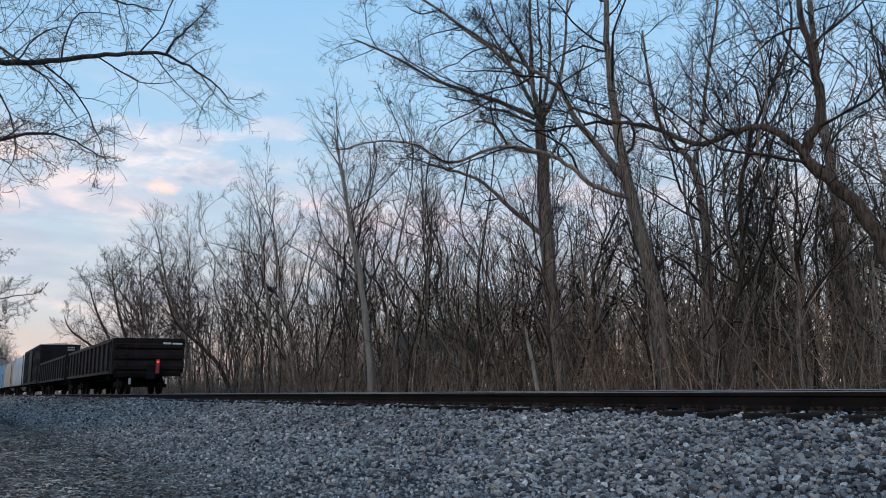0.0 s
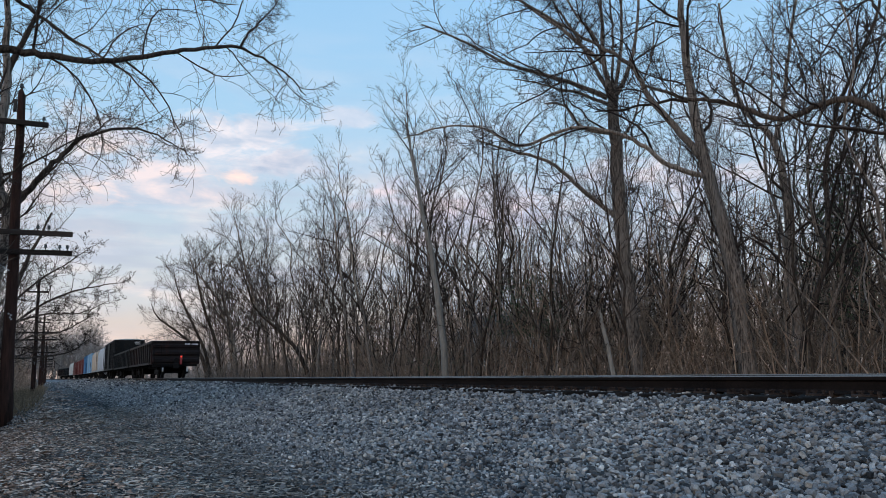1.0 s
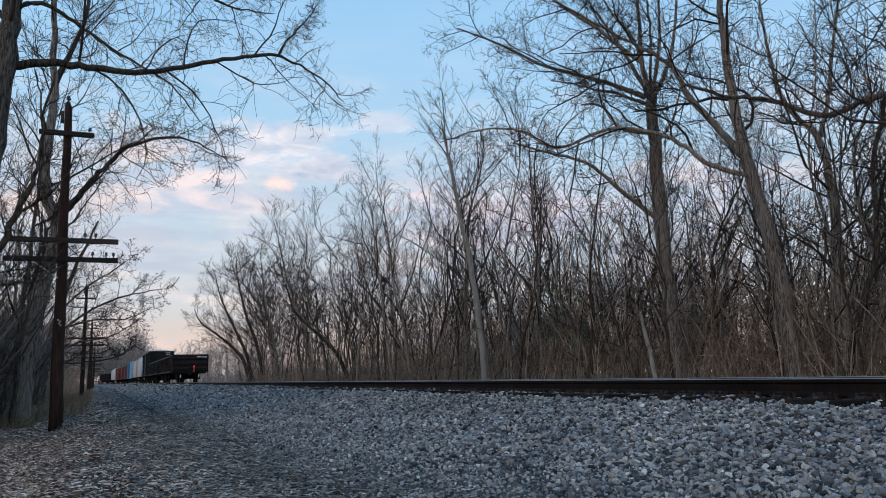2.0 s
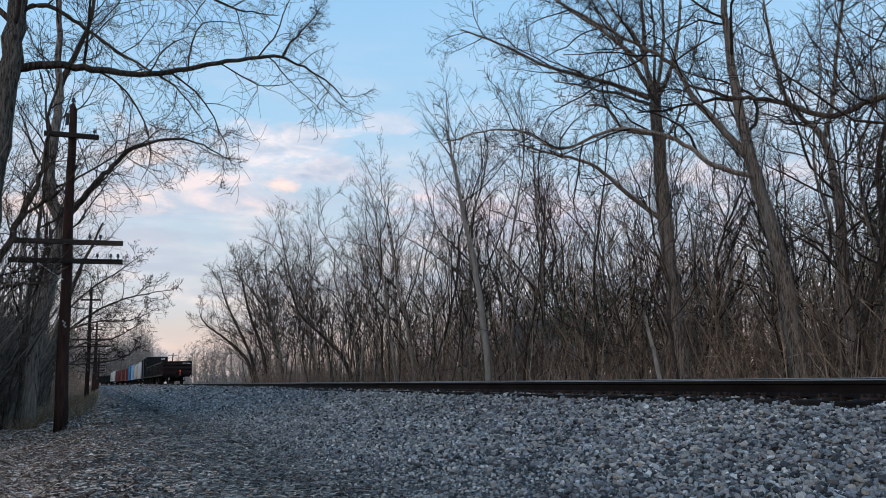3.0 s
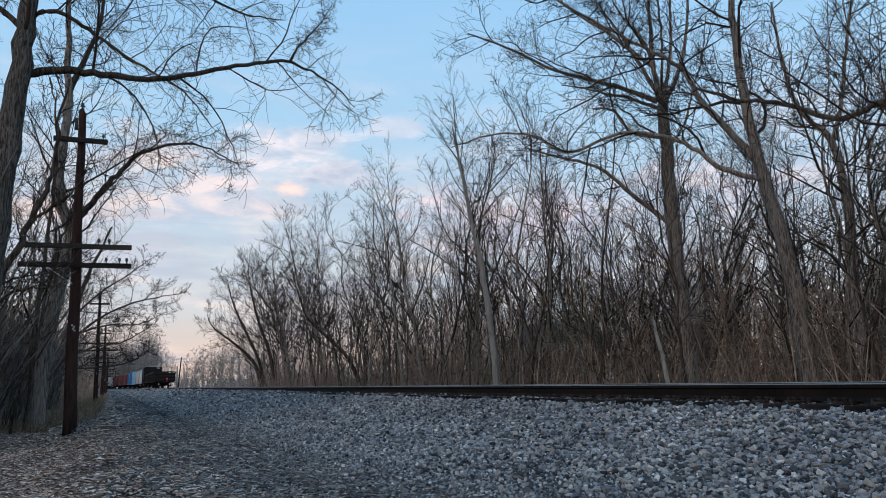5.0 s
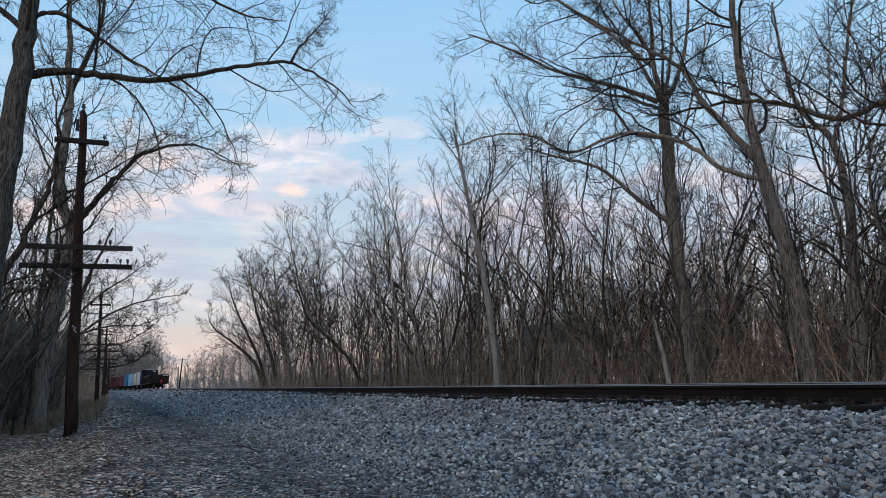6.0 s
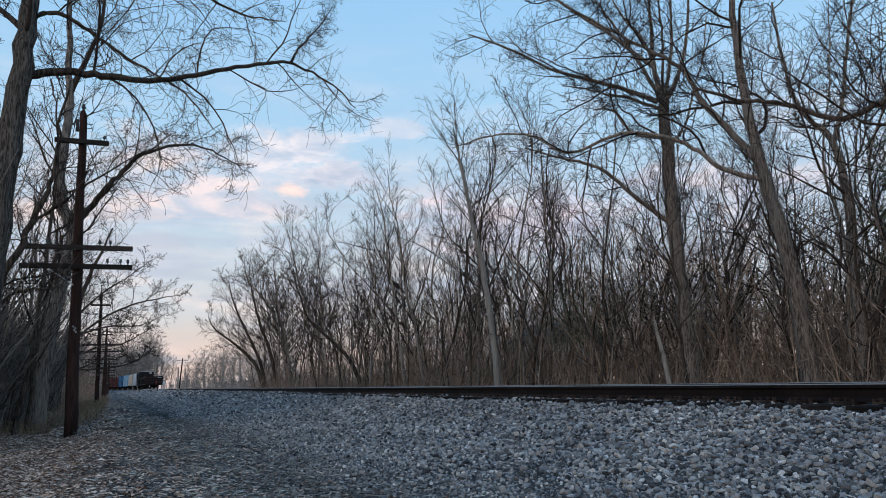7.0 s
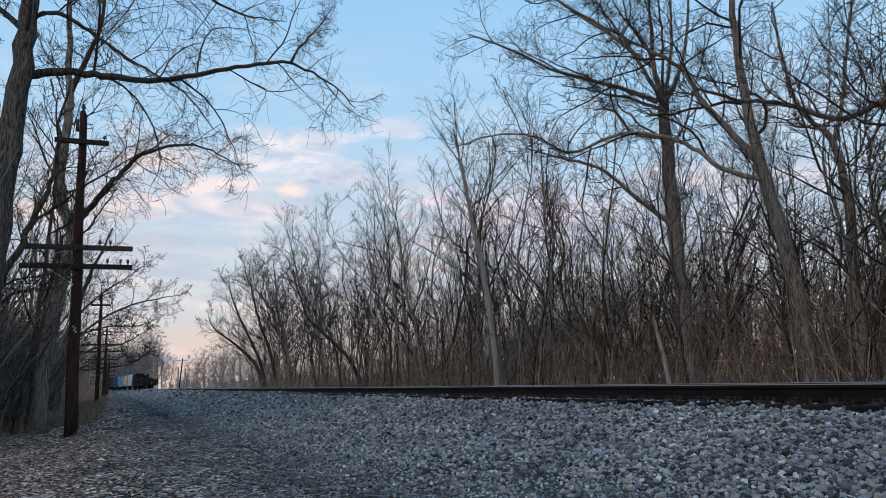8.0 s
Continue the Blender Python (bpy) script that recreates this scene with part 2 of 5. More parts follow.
def car_paint(name, base, dirt, rough=0.6):
    return surface(name, tuple(c * 0.7 for c in base), base, 0.7, 12.0, rough, 0.15, 0.004, stain=dirt, spread=0.06, stretch=(1, 1, 0.35), gloss=0.2)


M_GON = car_paint("gondola_black", (0.019, 0.014, 0.014), (0.042, 0.018, 0.014))
M_GON2 = car_paint("gondola_grey_black", (0.014, 0.016, 0.018), (0.012, 0.010, 0.010))
M_BOX_BLACK = car_paint("boxcar_black", (0.011, 0.012, 0.014), (0.018, 0.014, 0.013))
M_CREAM = car_paint("hopper_cream", (0.74, 0.70, 0.62), (0.36, 0.31, 0.26))
M_GREYW = car_paint("hopper_grey", (0.50, 0.53, 0.56), (0.30, 0.28, 0.26))
M_TAN = car_paint("hopper_tan", (0.62, 0.49, 0.37), (0.36, 0.28, 0.21))
M_BLUE_PALE = car_paint("boxcar_pale_blue", (0.32, 0.52, 0.70), (0.22, 0.26, 0.30))
M_BLUE = car_paint("boxcar_blue", (0.07, 0.22, 0.42), (0.08, 0.10, 0.13))
M_RED = car_paint("boxcar_red", (0.20, 0.06, 0.055), (0.12, 0.05, 0.04))
M_STEEL_DARK = car_paint("truck_steel", (0.010, 0.009, 0.009), (0.018, 0.013, 0.011), 0.85)
M_WHITE = surface("white_paint", (0.6, 0.6, 0.6), (0.8, 0.8, 0.79), 4.0, 30.0, 0.6, 0.05, 0.002)
M_REDPLATE = surface("red_plate", (0.30, 0.03, 0.035), (0.48, 0.06, 0.06), 6.0, 40.0, 0.5, 0.05, 0.002)
M_LAMP = bpy.data.materials.new("red_marker_lamp")
M_LAMP.use_nodes = True
M_LAMP.node_tree.nodes["Principled BSDF"].inputs["Base Color"].default_value = (0.6, 0.03, 0.02, 1)
M_LAMP.node_tree.nodes["Principled BSDF"].inputs["Emission Color"].default_value = (1.0, 0.06, 0.03, 1)
M_LAMP.node_tree.nodes["Principled BSDF"].inputs["Emission Strength"].default_value = 1.2

# ---- building helpers ----


def mesh_of(name, verts, faces, material, smooth=False):
    me = bpy.data.meshes.new(name)
    me.from_pydata(verts, [], faces)
    me.materials.append(material)
    if smooth:
        me.shade_smooth()
    else:
        me.shade_flat()
    return me


def child(name, me, parent, label=""):
    ob = new(name, me)
    ob.parent = parent
    return tagged(ob, label)


def part(name, bm, material, parent, label=""):
    me = bpy.data.meshes.new(name)
    bm.to_mesh(me)
    bm.free()
    me.materials.append(material)
    return child(name, me, parent, label)


def empty(name, place, label, category, group="", kind=""):
    ob = new(name)
    ob.location = place
    ob.empty_display_size = 0.2
    return tagged(ob, label, category, group, kind)


def box(bm, x0, x1, y0, y1, z0, z1):
    m = Matrix.LocRotScale(((x0 + x1) / 2, (y0 + y1) / 2, (z0 + z1) / 2), None, (x1 - x0, y1 - y0, z1 - z0))
    return bmesh.ops.create_cube(bm, size=1.0, matrix=m)["verts"]


def rod(bm, a, b, r0, r1=None, sides=10):
    a, b = Vector(a), Vector(b)
    turn = (b - a).to_track_quat("Z", "Y").to_matrix().to_4x4()
    m = Matrix.Translation((a + b) / 2) @ turn
    bmesh.ops.create_cone(bm, cap_ends=True, segments=sides, radius1=r0, radius2=r0 if r1 is None else r1, depth=(b - a).length, matrix=m)


def soften(bm, width=0.01):
    bmesh.ops.bevel(bm, geom=[e for e in bm.edges if e.calc_length() > width * 4], offset=width, segments=1, affect="EDGES")


def lerp_profile(points, x):
    return float(np.interp(x, [p[0] for p in points], [p[1] for p in points]))


GROUND = [(-60, 0.2), (-12, 0.0), (-4.0, -0.12), (-1.8, -0.22), (-0.9, -0.22), (-0.2, -0.05), (0.3, -0.03), (0.75, 0.0), (1.1, -0.045), (1.6, -0.01), (2.2, 0.0), (12, 0.0), (60, 0.0)]
BED = [(1.5, -0.06), (2.2, 0.02), (4.4, 0.10), (5.6, 0.235), (6.5, 0.415), (7.0, 0.46), (8.9, 0.46), (9.4, 0.41), (11.0, 0.1), (12.0, -0.05)]


def track_x(y):
    """The line runs straight and then bends away to the left."""
    return TRACK_X - max(0.0, y - 195.0) ** 2 / 2300.0



def ground_z(x, y):
    z = lerp_profile(GROUND, x)
    if -15 < x < 14 and -10 < y < 80:
        z += 0.035 * noise.noise((x * 0.8, y * 0.5, 0.0)) + 0.012 * noise.noise((x * 3, y * 2.2, 5.0))
    return z


def bed_z(x, y):
    z = lerp_profile(BED, x)
    if y < 120:
        z += 0.03 * noise.noise((x * 0.7, y * 0.45, 9.0)) * min(1.0, abs(x - 7.9) / 2.5)
    return z


def sheet(name, xs, ys, height, material, shift=None):
    verts = [(x + (shift(y) - TRACK_X if shift else 0.0), y, height(x, y)) for y in ys for x in xs]
    n = len(xs)
    faces = [(j * n + i, j * n + i + 1, (j + 1) * n + i + 1, (j + 1) * n + i) for j in range(len(ys) - 1) for i in range(n - 1)]
    return new(name, mesh_of(name, verts, faces, material, True))


# ---- ground ----
def ground_material():
    """Trodden earth: leaf litter beside the poles, dark damp gravel in the wheel ruts, forest floor elsewhere."""
    m = bpy.data.materials.new("earth")
    m.use_nodes = True
    t = m.node_tree
    shader = t.nodes["Principled BSDF"]
    tc = t.nodes.new("ShaderNodeTexCoord")
    xyz = t.nodes.new("ShaderNodeSeparateXYZ")
    link(t, tc.outputs["Object"], xyz.inputs[0])
    wob = node(t, "ShaderNodeTexNoise", Scale=1.1, Detail=4.0)
    link(t, tc.outputs["Object"], wob.inputs["Vector"])
    fine = node(t, "ShaderNodeTexNoise", Scale=26.0, Detail=6.0, Roughness=0.7)
    link(t, tc.outputs["Object"], fine.inputs["Vector"])
    side = maths(t, "ADD", xyz.outputs[0], maths(t, "MULTIPLY", wob.outputs[0], 1.4))
    road = maths(t, "MULTIPLY", ramp(t, maths(t, "MULTIPLY_ADD", side, 0.1, 0.5), [(0.50, (0,) * 3), (0.60, (1,) * 3)]).outputs[0],
                 ramp(t, maths(t, "MULTIPLY_ADD", side, 0.02, 0.5), [(0.72, (1,) * 3), (0.75, (0,) * 3)]).outputs[0])
    litter = ramp(t, fine.outputs[0], [(0.3, (0.06, 0.040, 0.031)), (0.7, (0.32, 0.215, 0.16))]).outputs[0]
    coarse = node(t, "ShaderNodeTexVoronoi", Scale=17.0)
    link(t, tc.outputs["Object"], coarse.inputs["Vector"])
    crumbs = maths(t, "ADD", maths(t, "MULTIPLY", fine.outputs[0], 0.6), maths(t, "MULTIPLY", coarse.outputs[0], 0.55))
    gravel = ramp(t, crumbs, [(0.36, (0.26, 0.262, 0.265)), (0.52, (0.12, 0.121, 0.123)), (0.75, (0.022, 0.022, 0.023))]).outputs[0]
    rut_map = t.nodes.new("ShaderNodeMapping")
    rut_map.inputs["Scale"].default_value = (2.4, 0.16, 1.0)
    link(t, tc.outputs["Object"], rut_map.inputs[0])
    rut = node(t, "ShaderNodeTexNoise", Scale=1.0, Detail=5.0, Roughness=0.6)
    link(t, rut_map.outputs[0], rut.inputs["Vector"])
    gravel = mix(t, ramp(t, rut.outputs[0], [(0.47, (0,) * 3), (0.58, (0.85,) * 3)]).outputs[0], gravel, (0.028, 0.027, 0.027))
    link(t, mix(t, road, litter, gravel), shader.inputs["Base Color"])
    shader.inputs["Roughness"].default_value = 0.95
    shader.inputs["Specular IOR Level"].default_value = 0.08
    b = node(t, "ShaderNodeBump", Strength=1.0, Distance=0.06)
    link(t, fine.outputs[0], b.inputs["Height"])
    link(t, b.outputs[0], shader.inputs["Normal"])
    return m


M_EARTH = ground_material()
gx = [-1500, -300, -60, -30, -20, -12] + list(np.arange(-8, 3.01, 0.22)) + [4, 6, 8, 10, 12, 14, 18, 25, 40, 60, 300, 1500]
gy = [-1500, -200, -40, -10] + list(np.arange(-4, 24, 0.35)) + list(np.arange(24, 80, 2.0)) + [100, 150, 300, 700, 2000]
ground = tagged(sheet("ground", gx, gy, ground_z, M_EARTH), "bare earth with gravel ruts and brown leaf litter", "ground", kind="structure")
bx = list(np.arange(1.5, 12.01, 0.25))
by = list(np.arange(-30, 40, 0.4)) + list(np.arange(40, 195, 5.0)) + list(np.arange(195, 520, 10.0))
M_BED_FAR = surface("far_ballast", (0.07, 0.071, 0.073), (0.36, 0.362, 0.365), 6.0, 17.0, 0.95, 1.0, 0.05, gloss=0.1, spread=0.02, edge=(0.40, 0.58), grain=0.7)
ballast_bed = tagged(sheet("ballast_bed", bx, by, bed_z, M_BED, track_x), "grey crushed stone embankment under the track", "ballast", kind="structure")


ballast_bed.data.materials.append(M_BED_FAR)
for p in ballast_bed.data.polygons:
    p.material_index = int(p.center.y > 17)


# ---- track ----
def rail_mesh(y0, y1):
    side = [(-0.076, 0), (0.076, 0), (0.076, 0.012), (0.022, 0.030), (0.010, 0.045), (0.010, 0.125), (0.037, 0.142), (0.037, 0.176)]
    top = [(0.037, 0.176), (0.030, 0.1855), (0.0, 0.187), (-0.030, 0.1855), (-0.037, 0.176)]
    ring = side + top[1:-1] + [(-x, z) for x, z in side[:1:-1]] 
    n = len(ring)
    ys = [y0] + list(np.arange(0, 195, 15.0)) + list(np.arange(195, y1, 8.0))
    verts = [(x + track_x(y) - TRACK_X, y, z) for y in ys for x, z in ring]
    faces = [(j * n + i, j * n + (i + 1) % n, (j + 1) * n + (i + 1) % n, (j + 1) * n + i) for j in range(len(ys) - 1) for i in range(n)]
    faces += [tuple(range(n))[::-1], tuple(range((len(ys) - 1) * n, len(ys) * n))]
    me = mesh_of("rail", verts, faces, M_RAIL)
    me.materials.append(M_HEAD)
    for p in me.polygons:
        if abs(p.normal.z) > 0.5 and p.center.z > 0.17:
            p.material_index = 1
    return me


def build_track():
    track = empty("railway_track", (TRACK_X, 0, 0), "single railway track with rusty rails on dark wooden ties", "railway track", kind="structure")
    me = rail_mesh(-40, 500)
    for x in (-0.755, 0.755):
        child("rail", me, track, "rusty steel rail with a worn bright head").location = (x, 0, RAIL - 0.187)
    bm = bmesh.new()
    box(bm, -1.3, 1.3, -0.115, 0.115, -0.18, 0)
    soften(bm, 0.012)
    tie = bpy.data.meshes.new("tie")
    bm.to_mesh(tie)
    bm.free()
    tie.materials.append(M_TIE)
    bm = bmesh.new()
    box(bm, -0.18, 0.18, -0.095, 0.095, 0, 0.02)
    for dx, dy in ((-0.10, 0.06), (-0.10, -0.06), (0.10, 0.05), (-0.15, 0.0), (0.15, -0.04)):
        box(bm, dx - 0.009, dx + 0.009, dy - 0.009, dy + 0.009, 0.01, 0.045)
        box(bm, dx - 0.02, dx + 0.02, dy - 0.016, dy + 0.016, 0.04, 0.056)
    plate = bpy.data.meshes.new("tie_plate")
    bm.to_mesh(plate)
    bm.free()
    plate.materials.append(M_PLATE)
    bm = bmesh.new()
    box(bm, -0.10, 0.10, -0.014, 0.014, -0.03, 0.006)
    box(bm, -0.105, -0.06, -0.014, 0.014, 0.0, 0.035)
    box(bm, 0.06, 0.105, -0.014, 0.014, 0.0, 0.035)
    anchor = bpy.data.meshes.new("rail_anchor")
    bm.to_mesh(anchor)
    bm.free()
    anchor.materials.append(M_PLATE)
    rng = random.Random(4)
    y, k = -2.0, 0
    while y < 90:
        o = child("tie", tie, track)
        o.location = (rng.uniform(-0.05, 0.05), y, RAIL - 0.203 + rng.uniform(-0.006, 0.004))
        o.rotation_euler = (0, 0, rng.uniform(-0.02, 0.02))
        for x in (-0.755, 0.755):
            if y < 45 or k % 2 == 0:
                child("tie_plate", plate, track).location = (x, y, RAIL - 0.2015)
            if y < 32:
                for dy in (-0.135, 0.135):
                    child("rail_anchor", anchor, track).location = (x, y + dy, RAIL - 0.187)
        y += 0.533 + rng.uniform(-0.03, 0.03)
        k += 1
    return track


build_track()


# ---- trees ----
class Tubes:
    """Collects tapered tubes into one mesh."""

    def __init__(self, origin):
        self.v, self.f, self.o = [], [], Vector(origin)

    def add(self, pts, radii, sides):
        base = len(self.v)
        n = len(pts)
        for i, p in enumerate(pts):
            d = (pts[min(i + 1, n - 1)] - pts[max(i - 1, 0)])
            d.normalize()
            ref = Vector((1, 0, 0)) if abs(d.x) < 0.8 else Vector((0, 1, 0))
            u = d.cross(ref)
            u.normalize()
            w = d.cross(u)
            q, r = p - self.o, radii[i]
            for k in range(sides):
                a = 2 * math.pi * k / sides
                self.v.append(q + u * (r * math.cos(a)) + w * (r * math.sin(a)))
        for i in range(n - 1):
            for k in range(sides):
                a, b = base + i * sides + k, base + i * sides + (k + 1) % sides
                self.f.append((a, b, b + sides, a + sides))

    def mesh(self, name, material):
        return mesh_of(name, self.v, self.f, material, True)


UP = Vector((0, 0, 1))


def rnd(rng):
    return Vector((rng.gauss(0, 1), rng.gauss(0, 1), rng.gauss(0, 1)))


def shoot(start, d, length, rng, wobble, lift, n):
    """A shoot that keeps curling one way while it wanders."""
    pts, p, d = [start.copy()], start.copy(), d.normalized()
    curl = rnd(rng) * wobble * 0.55
    for _ in range(n):
        d = (d + rnd(rng) * wobble + curl + UP * lift).normalized()
        p = p + d * (length / n)
        pts.append(p.copy())
    return pts


def smooth_path(points, per=4, jitter=0.0, rng=None):
    """A Catmull-Rom curve through a few knees."""
    P = [Vector(p) for p in points]
    P = [P[0] * 2 - P[1]] + P + [P[-1] * 2 - P[-2]]
    out = []
    for i in range(1, len(P) - 2):
        a, b, c, d = P[i - 1:i + 3]
        for k in range(per):
            s = k / per
            q = 0.5 * (2 * b + (c - a) * s + (2 * a - 5 * b + 4 * c - d) * s * s + (3 * b - a - 3 * c + d) * s ** 3)
            out.append(q + rnd(rng) * jitter if rng and (i > 1 or k) else q)
    out.append(P[-2].copy())
    return out


# counts of side shoots per level, their lengths, angles and droop
HABIT = dict(n=(12, 7, 6, 4), first=(0.35, 0.2, 0.15, 0.1), length=(0.42, 0.5, 0.5, 0.5), angle=(28, 60), wobble=(0.15, 0.2, 0.24, 0.26),
             lift=(0.10, 0.06, 0.03, 0.0), segs=(7, 5, 4, 3), sides=(6, 4, 3, 3), tip=0.006, depth=3)


def habit(**kw):
    h = dict(HABIT)
    h.update(kw)
    return h


def side_shoots(acc, pts, radii, level, rng, h):
    lens = [(pts[i + 1] - pts[i]).length for i in range(len(pts) - 1)]
    total = sum(lens)
    count = h["n"][level]
    spin = rng.uniform(0, 6.28)
    lo = h["first"][level]
    for k in range(count):
        s = lo + (1 - lo) * (k + rng.random()) / count
        run, i = s * total, 0
        while i < len(lens) - 1 and run > lens[i]:
            run -= lens[i]
            i += 1
        t = min(1.0, run / lens[i])
        p = pts[i].lerp(pts[i + 1], t)
        tan = (pts[i + 1] - pts[i]).normalized()
        rad = radii[i] * (1 - t) + radii[i + 1] * t
        spin += 2.4 + rng.uniform(-0.5, 0.5)
        u = tan.cross(Vector((0.3, 0.9, 0.1)) if abs(tan.z) > 0.7 else UP).normalized()
        w = tan.cross(u)
        side = u * math.cos(spin) + w * math.sin(spin)
        if level > 0 and side.z < 0 and rng.random() < h.get("shed", 0.5):
            side.z *= -1
        ang = radians(rng.uniform(*h["angle"]))
        d = tan * math.cos(ang) + side * math.sin(ang)
        length = h["length"][level] * total * (1.1 - 0.65 * s) * rng.uniform(0.65, 1.25)
        r0 = max(h["tip"], min(rad * 0.6, 0.003 + h.get("thick", 0.0095) * length))
        n = h["segs"][level]
        path = shoot(p, d, length, rng, h["wobble"][level], h["lift"][level], n)
        rr = [max(h["tip"] * 0.75, r0 * (1 - 0.72 * j / n)) for j in range(n + 1)]
        acc.add(path, rr, h["sides"][level])
        if level + 1 < h["depth"]:
            side_shoots(acc, path, rr, level + 1, rng, h)


def taper(r0, r1, n, flare=1.25):
    out = [r0 + (r1 - r0) * i / (n - 1) for i in range(n)]
    out[0] *= flare
    return out


def tree(place, knees, r0, r1, label, seed, h, limbs=(), bark=None, twig=None, sides=10, group="", name="tree", kind="", limb_bark=None):
    """A tree: a trunk through a few knees, limbs given by knees of their own, and a crown of fine shoots."""
    rng = random.Random(seed)
    root = empty(name, place, label, "tree", group, kind)
    o = Vector(place)
    trunk, crown = Tubes(o), Tubes(o)
    path = smooth_path([o] + [Vector(k) for k in knees], 4, 0.02, rng)
    rr = taper(r0, r1, len(path))
    trunk.add(path, rr, sides)
    side_shoots(crown, path, rr, 0, rng, h)
    child("trunk", trunk.mesh("trunk", bark or M_BARK), root)
    for lk, a, b, lh in limbs:
        limb = Tubes(o)
        path = smooth_path([Vector(k) for k in lk], 5, 0.014, rng)
        rr = taper(a, b, len(path), 1.1)
        limb.add(path, rr, 8)
        child("limb", limb.mesh("limb", limb_bark or bark or M_BARK), root)
        side_shoots(crown, path, rr, 0, rng, lh or h)
    child("crown", crown.mesh("crown", twig or M_TWIG), root)
    return root


GIANT = habit(n=(13, 8, 5, 4), depth=3, first=(0.42, 0.12, 0.1, 0.1), length=(0.30, 0.58, 0.8, 0.5), tip=0.0066, segs=(8, 6, 5, 2), sides=(5, 3, 3, 3), angle=(32, 72), lift=(0.05, 0.03, 0.04, 0), wobble=(0.2, 0.24, 0.26, 0.3))
LIMB = habit(n=(13, 8, 5, 4), depth=3, first=(0.12, 0.12, 0.1, 0.1), length=(0.42, 0.6, 0.8, 0.5), tip=0.0066, angle=(30, 70), segs=(8, 6, 5, 2), sides=(5, 3, 3, 3), lift=(0.05, 0.03, 0.04, 0), wobble=(0.2, 0.24, 0.26, 0.3))
DROOP = habit(n=(14, 7, 4, 4), depth=3, first=(0.10, 0.12, 0.1, 0.1), length=(0.38, 0.62, 0.85, 0.5), lift=(-0.04, -0.13, -0.01, 0.02), tip=0.0048, angle=(35, 75), shed=0.2, wobble=(0.16, 0.2, 0.2, 0.26), thick=0.0075, segs=(8, 6, 5, 3), sides=(5, 3, 3, 3))
BARE = habit(n=(9, 5, 3, 2), depth=3, first=(0.5, 0.2, 0.2, 0.2), length=(0.2, 0.5, 0.5, 0.4))

# the large trees at the edge of the wood
STEM = habit(n=(7, 6, 4, 4), depth=3, first=(0.25, 0.12, 0.1, 0.1), length=(0.40, 0.58, 0.8, 0.5), tip=0.0066, angle=(25, 60), segs=(8, 6, 5, 2), sides=(5, 3, 3, 3), lift=(0.05, 0.03, 0.04, 0), wobble=(0.2, 0.24, 0.26, 0.3))
tree((16.45, 19.09, -0.1), [(16.39, 19.14, 2.7), (16.29, 19.23, 5.6), (16.26, 19.26, 7.66), (16.25, 19.26, 9.5), (16.25, 19.27, 10.25)],
     0.27, 0.165, "tall grey-brown forked tree with bare limbs at the wood's edge", 11, habit(n=(4, 6, 5, 4), depth=3, first=(0.5, 0.15, 0.1, 0.1), length=(0.22, 0.5, 0.6, 0.5), tip=0.0078, segs=(7, 5, 4, 2), sides=(5, 3, 3, 3)), [
    ([(16.2, 19.32, 9.9), (16.07, 19.41, 11.4), (16.08, 19.4, 13.02), (16.11, 19.38, 15.6)], 0.095, 0.03, STEM),
    ([(16.25, 19.27, 10.0), (16.33, 19.2, 11.75), (16.31, 19.21, 13.38), (16.3, 19.22, 15.2)], 0.05, 0.02, STEM),
    ([(16.32, 19.2, 9.95), (16.54, 19.01, 11.71), (16.6, 18.96, 13.31), (16.69, 18.88, 15.4)], 0.065, 0.025, STEM),
    ([(16.36, 19.16, 9.9), (16.58, 18.98, 10.4), (16.79, 18.79, 11.25), (16.97, 18.63, 12.41), (17.15, 18.47, 15.2)], 0.09, 0.03, STEM),
    ([(16.18, 19.33, 10.0), (15.71, 19.7, 11.27), (15.39, 19.96, 12.13), (14.98, 20.27, 13.03), (14.48, 20.63, 14.05)], 0.075, 0.022, LIMB),
    ([(16.2, 19.3, 10.2), (15.89, 19.56, 11.94), (15.49, 19.88, 12.73), (15.15, 20.13, 13.62), (14.81, 20.39, 14.9)], 0.06, 0.02, STEM),
    ([(16.22, 19.3, 9.5), (15.36, 19.98, 10.08), (14.85, 20.36, 10.24), (14.33, 20.73, 10.5), (13.63, 21.2, 10.7)], 0.06, 0.02, LIMB),
    ([(16.26, 19.25, 8.1), (16.5, 19.05, 8.45), (16.76, 18.82, 9.02), (16.96, 18.64, 9.95), (17.25, 18.37, 11.15), (17.4, 18.23, 12.5)], 0.05, 0.018, STEM),
    ([(16.26, 19.25, 5.6), (15.36, 20.02, 6.74), (14.57, 20.7, 7.76), (13.73, 21.43, 8.19), (12.71, 22.31, 8.72)], 0.086, 0.03, LIMB),
    ([(16.24, 19.27, 8.5), (15.46, 19.94, 8.84), (15.0, 20.33, 9.68), (14.54, 20.73, 9.8)], 0.058, 0.03, LIMB),
    ([(16.13, 19.37, 9.8), (14.97, 20.36, 10.61), (13.69, 21.47, 11.3), (12.35, 22.62, 12.47), (11.26, 23.56, 13.23)], 0.086, 0.025, LIMB),
    ([(16.1, 19.4, 11.0), (14.8, 20.6, 12.8), (13.2, 22.0, 14.6), (11.8, 23.2, 15.4)], 0.079, 0.025, LIMB)], twig=M_TWIG)
